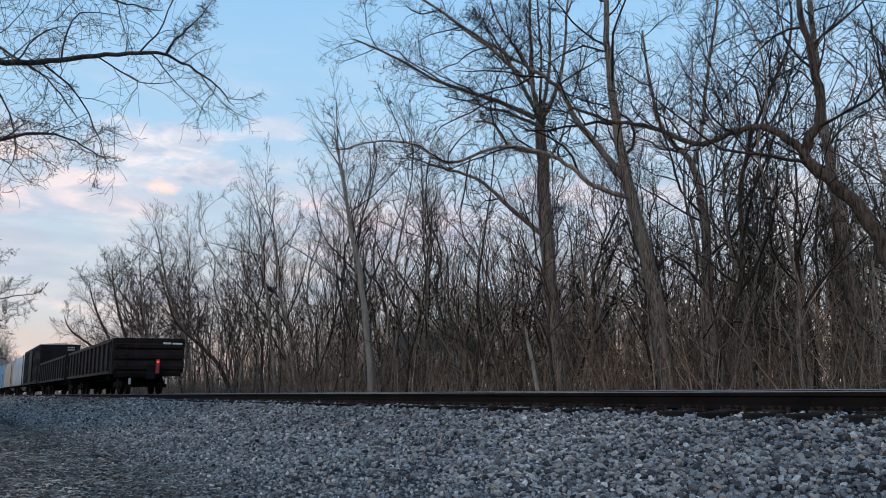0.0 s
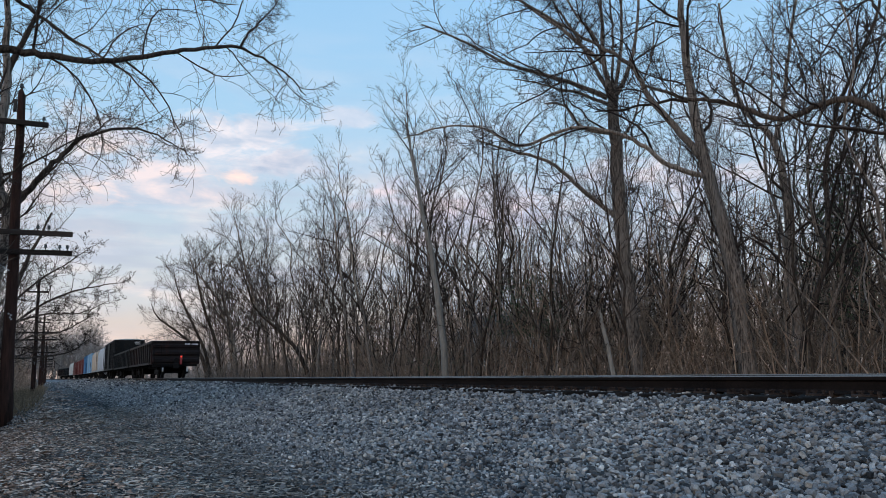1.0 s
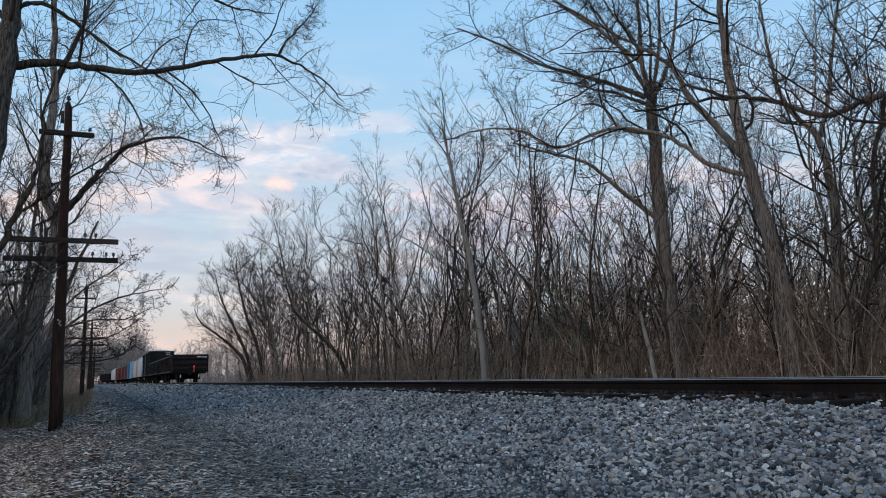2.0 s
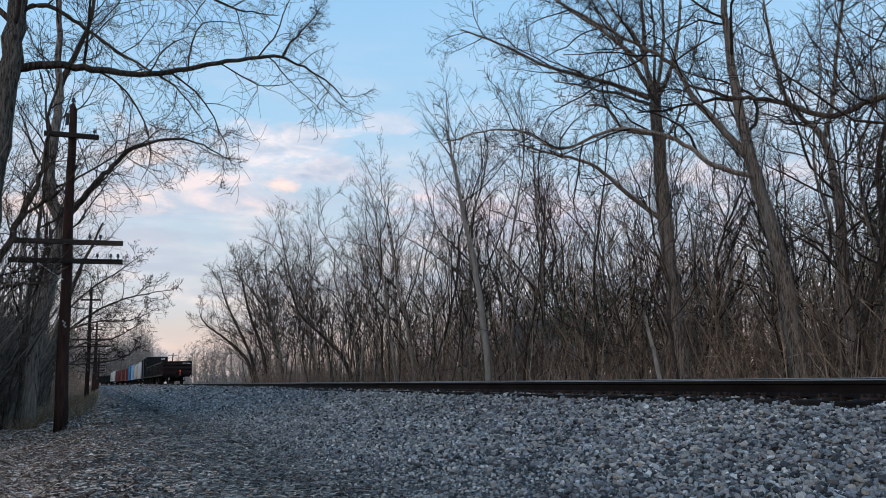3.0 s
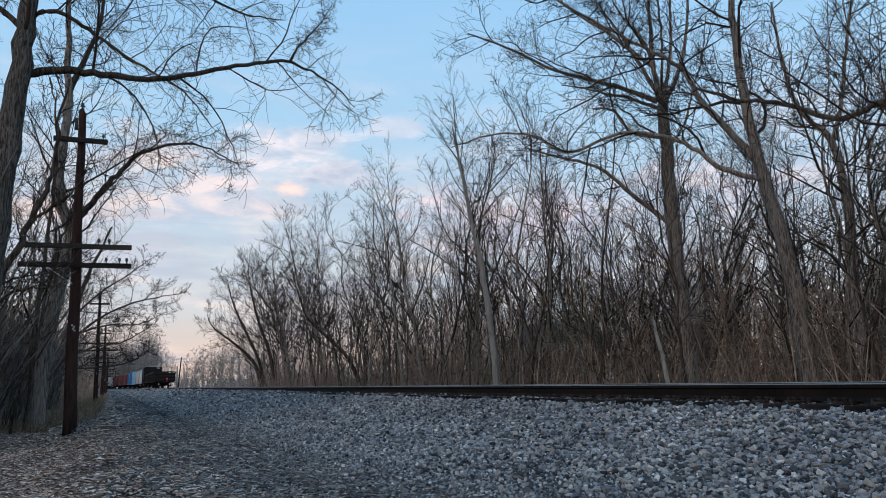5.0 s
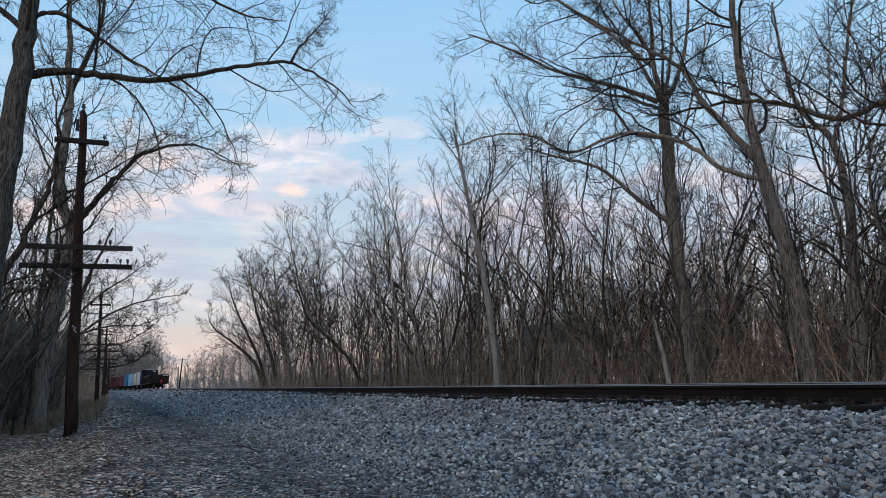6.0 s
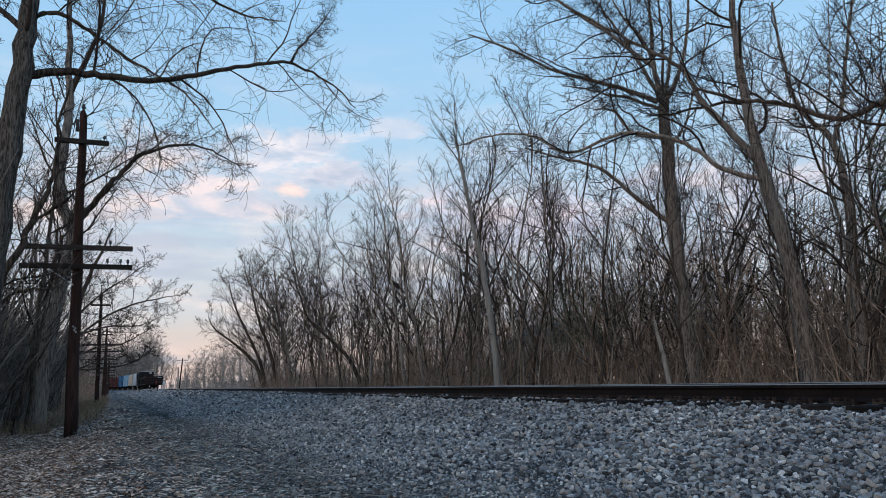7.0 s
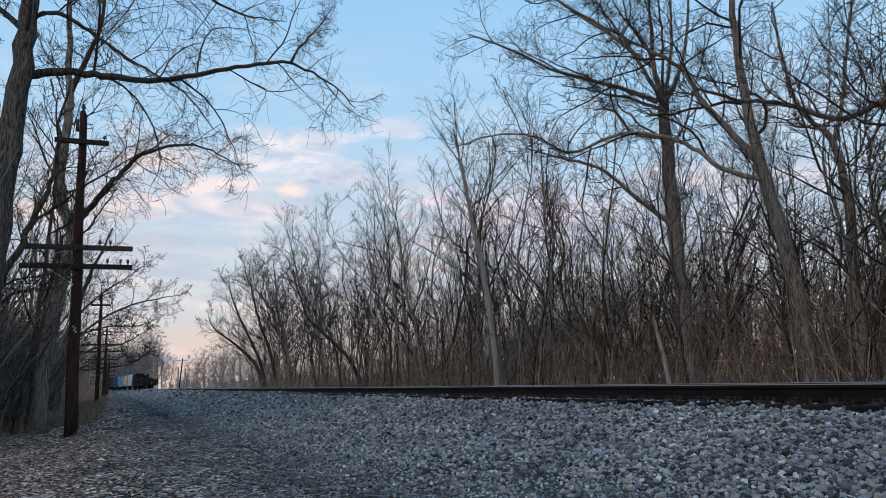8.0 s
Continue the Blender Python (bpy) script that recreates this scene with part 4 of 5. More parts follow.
young = saplings()
for k in range(230):
    ob, hgt = young[k % 5]
    yy = 5 + 88 * rng.random() ** 1.15
    x = 15.2 + 16 * rng.random() ** 1.3
    m = pose(x, yy, -0.1, rng.gauss(0, 9), rng.gauss(0, 9), rng.uniform(0, 360))
    if k < 5:
        ob.matrix_world = m
    else:
        ob = copy_thing(ob, m)
    ob.scale = (rng.uniform(0.75, 1.15),) * 3


def far_wood(seed, x0, x1, y0, y1, count, tall, tip, name_label, shoots=9, bark=None):
    r = random.Random(seed)
    acc = Tubes((0, 0, 0))
    for _ in range(count):
        x, yy = r.uniform(x0, x1), r.uniform(y0, y1)
        hgt = tall * r.uniform(0.45, 1.05)
        path = shoot(Vector((x, yy, -0.2)), Vector((r.gauss(0, 0.1), r.gauss(0, 0.1), 1)), hgt, r, 0.05, 0.02, 4)
        r0 = 0.0075 * hgt
        acc.add(path, [max(tip, r0 * (1 - 0.2 * j)) for j in range(5)], 4)
        for _ in range(shoots):
            j = r.randrange(1, 5)
            q = shoot(path[j], Vector((r.gauss(0, 0.9), r.gauss(0, 0.9), 0.75)), hgt * r.uniform(0.14, 0.36), r, 0.2, 0.06, 2)
            acc.add(q, [tip * 1.2, tip, tip * 0.7], 3)
            for _ in range(2):
                acc.add(shoot(q[1], rnd(r) * 0.7 + UP * 0.7, hgt * 0.12, r, 0.2, 0, 1), [tip * 0.8, tip * 0.5], 3)
    ob = new("far_wood", acc.mesh("far_wood", bark or M_BRUSH))
    return tagged(ob, name_label, "woodland", kind="stuff")


far_wood(51, 34, 62, 4, 112, 620, 10, 0.016, "grey-brown depth of the bare wood", 8)
far_wood(52, 20, 95, 215, 300, 170, 10, 0.05, "hazy pale bare treeline beyond the bend of the railway", 12, M_FAR_HAZED)
far_wood(53, -60, -9, 190, 300, 240, 15, 0.05, "hazy bare treeline behind the train", 12, M_FAR_HAZED)
far_wood(54, -60, 16, 330, 400, 330, 21, 0.06, "far bare trees across the line", 12, M_FAR_HAZED)
far_wood(55, 16, 90, 215, 290, 800, 3.6, 0.045, "low pale brush under the far treeline", 8, M_FAR_HAZED)
far_wood(56, -26, -8, 13, 75, 260, 7.5, 0.018, "dark depth of the bare thicket behind the poles", 9, M_BRUSH)
far_wood(57, 26, 38, 4, 44, 330, 7.5, 0.018, "low brown brush deep in the wood", 9, M_BRUSH)

# crowns of the hazy treeline where the line bends
FARCROWN = habit(thick=0.014, n=(13, 6, 4, 4), depth=3, first=(0.16, 0.12, 0.12, 0.1), length=(0.42, 0.55, 0.6, 0.5), angle=(28, 62), lift=(0.09, 0.05, 0.03, 0), tip=0.034, segs=(5, 4, 2, 2), sides=(4, 3, 3, 3), wobble=(0.15, 0.2, 0.22, 0.26))
hazy = [tree((0, 0, 0), [(0.2, 0.1, 3.0), (lean * 0.5, 0.2, 7.0), (lean, 0.0, 11.0), (lean * 1.2, 0.2, 14.0)], 0.24, 0.05, "hazy bare tree of the distant treeline", 340 + i, FARCROWN, [], M_FAR_HAZED, M_FAR_HAZED, 5, "distant treeline")
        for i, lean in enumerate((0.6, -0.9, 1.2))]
spots = [(-4 + 1.15 * k, 345 + 25 * ((k * 7) % 5) / 5, 13 + 9 * math.exp(-((k - 15) / 5.5) ** 2)) for k in range(24)]
spots += [(-34 + 2.2 * k, 300 + 30 * ((k * 3) % 4) / 4, 14 + 3 * ((k * 5) % 3)) for k in range(14)]
spots += [(19.5 + 1.1 * k, 240 + 26 * ((k * 7) % 5) / 5, 5 + min(6.5, 0.8 * k) + ((k * 5) % 3)) for k in range(34)]
for k, (x, yy, size) in enumerate(spots):
    m = pose(x, yy, -0.2, 0, 0, k * 77.0)
    if k < 3:
        ob = hazy[k]
        ob.matrix_world = m
    else:
        ob = copy_thing(hazy[k % 3], m)
    ob.scale = (size / 14.5,) * 3

for k in range(46):
    ob, hgt = young[k % 5]
    x, yy = -2.8 - 6 * rng.random(), 14 + 34 * rng.random()
    ob = copy_thing(ob, pose(x, yy, -0.3, rng.uniform(-6, 6), rng.uniform(0, 16), rng.uniform(-30, 30)))
    ob.scale = (rng.uniform(0.6, 1.0),) * 3

# taller trees that lift the wood's outline toward the large trees
for k, (x, yy, size) in enumerate(((15.4, 48.5, 13.0), (15.6, 44.5, 13.6), (15.2, 41.0, 14.4), (15.8, 37.5, 15.2), (16.4, 34.5, 15.8), (15.6, 52.5, 13.0), (16.2, 31.0, 15.0), (16.0, 57.0, 13.2))):
    plant(x, yy, size * 0.92, (0, 4, 2, 6)[k % 4], 40.0 * k)

# ---- poles ----


def crossarm(parent, z, half, pins, brace, lean=0.0):
    bm = bmesh.new()
    box(bm, -half, half, -0.17, -0.08, z - 0.055, z + 0.055)
    soften(bm, 0.008)
    arm = part("crossarm", bm, M_ARM, parent, "grey weathered wooden crossarm")
    for x in pins:
        bm = bmesh.new()
        rod(bm, (x, -0.125, z + 0.05), (x, -0.125, z + 0.12), 0.014, 0.012, 8)
        rod(bm, (x, -0.125, z + 0.11), (x, -0.125, z + 0.155), 0.038, 0.027, 12)
        rod(bm, (x, -0.125, z + 0.150), (x, -0.125, z + 0.18), 0.024, 0.029, 12)
        part("insulator", bm, M_GLASSY, arm, "dark glass pin insulator")
    for s in brace:
        bm = bmesh.new()
        rod(bm, (s * half * 0.5, -0.12, z - 0.05), (s * 0.06, -0.13, z - 0.42), 0.013, 0.013, 6)
        part("brace", bm, M_GALV, arm, "flat steel brace")


def line_pole(place, height, tilt, label):
    root = empty("telegraph_pole", place, label, "pole", "telegraph poles")
    bm = bmesh.new()
    rows, n = [], 14
    spine = [(0.0, 0.142), (0.6, 0.140)] + [(height * i / 8, 0.142 - 0.0078 * i) for i in range(1, 9)] + [(height + 0.1, 0.055), (height + 0.17, 0.018)]
    spine = sorted(set(spine))
    for k, (z, r) in enumerate(spine):
        dx, dy = 0.012 * math.sin(k * 1.7), 0.010 * math.cos(k * 2.3)
        rows.append([bm.verts.new((dx + r * math.cos(6.2832 * i / n), dy + r * math.sin(6.2832 * i / n), z)) for i in range(n)])
    for a, b in zip(rows, rows[1:]):
        for i in range(n):
            bm.faces.new((a[i], a[(i + 1) % n], b[(i + 1) % n], b[i]))
    bm.faces.new(rows[0][::-1])
    bm.faces.new(rows[-1])
    for face in bm.faces:
        face.smooth = len(face.verts) == 4
    part("shaft", bm, M_POLE, root, "reddish brown weathered round wooden shaft")
    bm = bmesh.new()
    rod(bm, (0, 0, height + 0.12), (0, 0, height + 0.2), 0.014, 0.014, 8)
    rod(bm, (0, 0, height + 0.19), (0, 0, height + 0.23), 0.055, 0.04, 12)
    rod(bm, (0, 0, height + 0.23), (0, 0, height + 0.28), 0.03, 0.036, 12)
    part("insulator", bm, M_GLASSY, root, "dark glass pin insulator")
    crossarm(root, height - 0.66, 0.57, (0.47,), ())
    crossarm(root, height - 3.14, 1.15, (-0.62, 0.45, 0.67), ())
    crossarm(root, height - 3.57, 1.15, (0.62, 0.9, 1.05), (-1,))
    for z, s in ((height - 0.3, 1), (height - 0.2, 1), (height - 1.6, -1), (height - 2.2, 1)):
        bm = bmesh.new()
        rod(bm, (s * 0.08, -0.02, z), (s * 0.2, -0.02, z + 0.005), 0.008, 0.008, 6)
        part("step_bolt", bm, M_IRON, root)
    bm = bmesh.new()
    box(bm, -0.15, -0.08, -0.06, 0.05, height - 0.38, height - 0.1)
    soften(bm, 0.01)
    part("bracket", bm, M_IRON, root)
    root.rotation_euler = (0, radians(tilt), 0)
    return root


first = line_pole((-0.79, 19.0, -0.31), 7.42, -1.1, "weathered telegraph pole with three crossarms and no wires")
bm = bmesh.new()
for dx, dz in ((0.0, 0.0), (0.02, 0.045), (-0.025, 0.08), (0.03, -0.04)):
    box(bm, dx - 0.018, dx + 0.016, -0.138, -0.128, 2.42 + dz - 0.014, 2.42 + dz + 0.02)
part("notice", bm, M_GALV, first, "torn remains of a pale notice")
for k, yy in enumerate((53.0, 85.0, 117.0, 150.0, 184.0)):
    c = copy_thing(first, pose(-0.85, yy, -0.5 - 0.2 * (k == 0), 0, (-0.6, 0.5, -0.8, 0.3, 0.4)[k], 0))

far_pole = empty("utility_pole", (14.9, 199.4, 0), "thin leaning utility pole with one crossarm far off", "pole")
bm = bmesh.new()
rod(bm, (0, 0, 0), (0.6, 0, 8.0), 0.17, 0.12, 10)
part("shaft", bm, M_ARM, far_pole)
bm = bmesh.new()
box(bm, -0.6, 1.8, -0.2, -0.08, 7.45, 7.6)
part("crossarm", bm, M_ARM, far_pole)
post = empty("marker_post", (12.4, 169.5, 0), "pale grey bare post beside the line", "post")
bm = bmesh.new()
rod(bm, (0, 0, 0), (0.05, 0, 5.1), 0.14, 0.12, 10)
part("shaft", bm, M_BARK_PALE, post)
sign = empty("line_sign", (10.6, 186.0, 0), "small white trackside sign on a post", "sign")
bm = bmesh.new()
rod(bm, (0, 0, 0), (0, 0, 2.2), 0.05, 0.05, 8)
part("post", bm, M_GALV, sign)
bm = bmesh.new()
box(bm, -0.25, 0.25, -0.08, -0.05, 1.7, 2.4)
part("plate", bm, M_WHITE, sign, "white plate")

# ---- train ----


def bogie(car, y):
    bm = bmesh.new()
    for x in (-0.95, 0.95):
        box(bm, x - 0.07, x + 0.07, -1.15, 1.15, 0.42, 0.62)
        box(bm, x - 0.09, x + 0.09, -0.35, 0.35, 0.28, 0.78)
        for dy in (-0.9, 0.9):
            box(bm, x - 0.1, x + 0.1, dy - 0.16, dy + 0.16, 0.32, 0.64)
    box(bm, -1.0, 1.0, -0.2, 0.2, 0.5, 0.85)
    soften(bm, 0.02)
    me = bpy.data.meshes.new("bogie")
    bm.to_mesh(me)
    bm.free()
    me.materials.append(M_STEEL_DARK)
    frame_part = child("bogie", me, car)
    frame_part.location = (0, y, 0)
    for dy in (-0.9, 0.9):
        bm = bmesh.new()
        for x in (-0.75, 0.75):
            rod(bm, (x - 0.07, 0, 0.43), (x + 0.07, 0, 0.43), 0.43, 0.43, 24)
            rod(bm, (x - 0.1 * (1 if x > 0 else -1), 0, 0.43), (x - 0.04 * (1 if x > 0 else -1), 0, 0.43), 0.455, 0.455, 24)
        rod(bm, (-0.95, 0, 0.43), (0.95, 0, 0.43), 0.08, 0.08, 10)
        part("wheelset", bm, M_STEEL_DARK, frame_part, "steel wheelset").location = (0, dy, 0)


def coupler(car, y, s):
    bm = bmesh.new()
    box(bm, -0.11, 0.11, min(y, y + s * 0.5), max(y, y + s * 0.5), 0.72, 0.98)
    box(bm, -0.19, 0.19, min(y + s * 0.35, y + s * 0.6), max(y + s * 0.35, y + s * 0.6), 0.68, 1.02)
    soften(bm, 0.03)
    part("coupler", bm, M_STEEL_DARK, car)


def ladder(car, x, y, z0, z1, along):
    bm = bmesh.new()
    n = int((z1 - z0) / 0.4)
    for i in range(n + 1):
        z = z0 + (z1 - z0) * i / n
        if along == "x":
            rod(bm, (x - 0.22, y, z), (x + 0.22, y, z), 0.014, 0.014, 6)
        else:
            rod(bm, (x, y - 0.22, z), (x, y + 0.22, z), 0.014, 0.014, 6)
    for s in (-0.22, 0.22):
        rod(bm, (x + s, y, z0) if along == "x" else (x, y + s, z0), (x + s, y, z1) if along == "x" else (x, y + s, z1), 0.016, 0.016, 6)
    part("ladder", bm, M_STEEL_DARK, car)


def undercarriage(car, length):
    bm = bmesh.new()
    box(bm, -0.3, 0.3, 0.2, length - 0.2, 0.78, 1.06)
    box(bm, -1.5, 1.5, 0.05, 0.3, 0.82, 1.08)
    box(bm, -1.5, 1.5, length - 0.3, length - 0.05, 0.82, 1.08)
    for k in range(5):
        yy = length * (k + 1) / 6
        box(bm, -1.45, 1.45, yy - 0.08, yy + 0.08, 0.85, 1.06)
    part("underframe", bm, M_STEEL_DARK, car)
    for y in (1.9, length - 1.9):
        bogie(car, y)
    coupler(car, 0.0, -1)
    coupler(car, length, 1)


def gondola(y, length, top, paint, label):
    car = empty("gondola_car", (TRACK_X, y, RAIL), label, "freight car", "cars of the freight train")
    undercarriage(car, length)
    w = 1.56
    for s in (-1, 1):
        bm = bmesh.new()
        box(bm, min(s * w, s * (w - 0.05)), max(s * w, s * (w - 0.05)), 0, length, 1.0, top)
        a, b = sorted((s * (w - 0.08), s * (w + 0.08)))
        box(bm, a, b, 0, length, top - 0.14, top + 0.02)
        box(bm, a, b, 0, length, 0.98, 1.12)
        n = 13
        for k in range(n):
            yy = 0.12 + (length - 0.24) * k / (n - 1)
            a, b = sorted((s * w, s * (w + 0.09)))
            box(bm, a, b, yy - 0.07, yy + 0.07, 1.05, top - 0.1)
        part("side", bm, paint, car)
    for y0, s in ((0.0, -1), (length, 1)):
        bm = bmesh.new()
        h = top - 1.0
        prof = [(0, 0.0), (0.05, 0.0), (0.10, 0.12), (0.20, 0.14), (0.27, 0.02), (0.36, 0.0), (0.42, 0.12), (0.53, 0.14), (0.60, 0.02), (0.68, 0.0), (0.74, 0.12), (0.83, 0.14), (0.88, 0.02), (1.0, 0.02)]
        rim = [(y0 + s * d, 1.0 + h * t) for t, d in prof] + [(y0 - s * 0.05, top), (y0 - s * 0.05, 1.0)]
        ends = [[bm.verts.new((x, a, z)) for a, z in rim] for x in (-w, w)]
        for i in range(len(rim)):
            j = (i + 1) % len(rim)
            bm.faces.new((ends[0][i], ends[0][j], ends[1][j], ends[1][i]))
        bm.faces.new(ends[0])
        bm.faces.new(ends[1][::-1])
        box(bm, -w - 0.05, w + 0.05, y0 - 0.08, y0 + 0.08, top - 0.08, top + 0.03)
        bmesh.ops.recalc_face_normals(bm, faces=bm.faces)
        part("end_wall", bm, paint, car, "ribbed steel end wall")
    bm = bmesh.new()
    box(bm, -w + 0.05, w - 0.05, 0.05, length - 0.05, 1.06, 1.12)
    part("floor", bm, M_STEEL_DARK, car)
    for s in (-1, 1):
        ladder(car, s * (w + 0.12), 0.45, 0.75, top - 0.1, "y")
    ladder(car, -w + 0.35, -0.17, 0.8, top - 0.3, "x")
    return car


def boxcar(y, length, top, paint, label, roof=None):
    car = empty("boxcar", (TRACK_X, y, RAIL), label, "freight car", "cars of the freight train")
    undercarriage(car, length)
    w = 1.55
    bm = bmesh.new()
    box(bm, -w, w, 0, length, 1.05, top - 0.12)
    for s in (-1, 1):
        n = 18
        for k in range(n):
            yy = 0.1 + (length - 0.2) * k / (n - 1)
            a, b = sorted((s * w, s * (w + 0.045)))
            box(bm, a, b, yy - 0.05, yy + 0.05, 1.1, top - 0.2)
        a, b = sorted((s * (w - 0.02), s * (w + 0.06)))
        box(bm, a, b, 0, length, 1.0, 1.16)
        box(bm, a, b, 0, length, top - 0.26, top - 0.12)
    for y0, s in ((0, -1), (length, 1)):
        for k in range(7):
            z = 1.35 + (top - 1.9) * k / 6
            a, b = sorted((y0, y0 + s * 0.06))
            box(bm, -w + 0.12, w - 0.12, a, b, z - 0.12, z + 0.12)
        a, b = sorted((y0, y0 + s * 0.07))
        box(bm, -w, -w + 0.1, a, b, 1.05, top - 0.12)
        box(bm, w - 0.1, w, a, b, 1.05, top - 0.12)
    part("body", bm, paint, car)
    bm = bmesh.new()
    n = 6
    for k in range(n):
        x0, x1 = -w - 0.06 + (2 * w + 0.12) * k / n, -w - 0.06 + (2 * w + 0.12) * (k + 1) / n
        za = top - 0.12 + 0.12 * (1 - abs(x0 + x1) / 2 / w)
        box(bm, x0, x1, -0.08, length + 0.08, top - 0.14, za + 0.02)
    part("roof", bm, roof or paint, car)
    for s in (-1, 1):
        bm = bmesh.new()
        a, b = sorted((s * (w + 0.05), s * (w + 0.12)))
        box(bm, a, b, length / 2 - 1.6, length / 2 + 1.6, 1.15, top - 0.3)
        part("door", bm, paint, car)
    ladder(car, -w - 0.12, 0.4, 0.7, top - 1.6, "y")
    ladder(car, -w + 0.4, -0.14, 0.7, top - 0.4, "x")
    ladder(car, w - 0.4, -0.14, 0.7, 2.4, "x")
    bm = bmesh.new()
    rod(bm, (0.5, -0.2, 3.2), (0.5, -0.26, 3.2), 0.28, 0.28, 16)
    part("brake_wheel", bm, M_STEEL_DARK, car)
    return car


def hopper(y, length, top, paint, label):
    """A covered hopper: curved sides, sloped ends, outlet bays below and a roof walk."""
    car = empty("covered_hopper_car", (TRACK_X, y, RAIL), label, "freight car", "cars of the freight train")
    undercarriage(car, length)
    ring = [(1.46, 1.15), (1.56, 1.7), (1.58, 2.4), (1.57, 3.1), (1.50, 3.7), (1.32, top - 0.35), (0.9, top - 0.12), (0.4, top - 0.04)]
    full = ring + [(-x, z) for x, z in ring[::-1]]
    bm = bmesh.new()
    rows = []
    for yy in np.linspace(1.1, length - 1.1, 9):
        rows.append([bm.verts.new((x, yy, z)) for x, z in full])
    for a, b in zip(rows, rows[1:]):
        for i in range(len(full)):
            j = (i + 1) % len(full)
            bm.faces.new((a[i], a[j], b[j], b[i]))
    bm.faces.new(rows[0][::-1])
    bm.faces.new(rows[-1])
    bmesh.ops.recalc_face_normals(bm, faces=bm.faces)
    part("body", bm, paint, car)
    for k in range(3):
        bm = bmesh.new()
        yc = length * (k + 1) / 4
        m = Matrix.LocRotScale((0, yc, 0.85), None, (2.2, 2.6, 0.7))
        vs = bmesh.ops.create_cube(bm, size=1.0, matrix=m)["verts"]
        for v in vs:
            if v.co.z < 0.85:
                v.co.x *= 0.45
                v.co.y = yc + (v.co.y - yc) * 0.45
        part("outlet", bm, paint, car)
    bm = bmesh.new()
    for s in (-1, 1):
        a, b = sorted((s * 0.5, s * 0.75))
        box(bm, a, b, 0.3, length - 0.3, top + 0.05, top + 0.09)
        a, b = sorted((s * 1.42, s * 1.58))
        box(bm, a, b, 0.0, length, 1.05, 1.25)
    for k in range(9):
        yy = 0.6 + (length - 1.2) * k / 8
        box(bm, -0.75, 0.75, yy - 0.03, yy + 0.03, top - 0.05, top + 0.05)
    part("roof_walk", bm, M_GALV, car, "steel roof walk")
    for y0 in (0.06, length - 0.06):
        bm = bmesh.new()
        for x in (-1.45, -0.6, 0.6, 1.45):
            rod(bm, (x, y0, 1.0), (x, y0, top - 0.6), 0.04, 0.04, 6)
        for z in (1.6, 2.4, 3.2, top - 0.6):
            rod(bm, (-1.45, y0, z), (1.45, y0, z), 0.03, 0.03, 6)
        part("end_frame", bm, paint, car)
    ladder(car, -1.62, 0.35, 0.7, top - 0.4, "y")
    return car


def bars(parent, spots, y, material, label):
    """Writing too small to read, as plain bars."""
    bm = bmesh.new()
    for x0, x1, z0, z1 in spots:
        box(bm, x0, x1, y - 0.006, y, z0, z1)
    part("lettering", bm, material, parent, label)


TRAIN = []
SPEED = 19.0
START = 38.9


def add_car(car, length):
    TRAIN.append((car, car.location.y, length))
    return car


last = add_car(gondola(START, 16.6, 2.60, M_GON, "dirty black open gondola car with a red end marker"), 16.6)
bars(last, [(0.62 + 0.09 * k, 0.68 + 0.09 * k, 2.36, 2.45) for k in range(4)] + [(1.06 + 0.075 * k, 1.11 + 0.075 * k, 2.34, 2.43) for k in range(6)], -0.10, M_WHITE, "small pale reporting marks")
bm = bmesh.new()
box(bm, 0.27, 0.43, -0.34, -0.24, 0.95, 1.62)
soften(bm, 0.015)
marker = part("end_marker", bm, M_REDPLATE, last, "tall red end-of-train marker box")
bm = bmesh.new()
rod(bm, (0.35, -0.34, 1.50), (0.35, -0.39, 1.50), 0.06, 0.055, 14)
part("lamp", bm, M_LAMP, marker, "red marker lamp")
# two white plates added in place of daylight glinting through beside the wheels
for x in (-0.85, 0.80):
    bm = bmesh.new()
    box(bm, x - 0.05, x + 0.05, -0.16, -0.12, 0.46, 0.74)
    soften(bm, 0.01)
    part("step_plate", bm, M_WHITE, last, "white plate standing for light seen through by the wheels")
bm = bmesh.new()
rod(bm, (0.05, -0.20, 1.22), (0.05, -0.25, 1.22), 0.2, 0.2, 16)
part("brake_wheel", bm, M_STEEL_DARK, last)
bm = bmesh.new()
rod(bm, (-1.4, -0.14, 0.95), (1.4, -0.14, 0.95), 0.018, 0.018, 6)
part("uncoupling_lever", bm, M_STEEL_DARK, last)

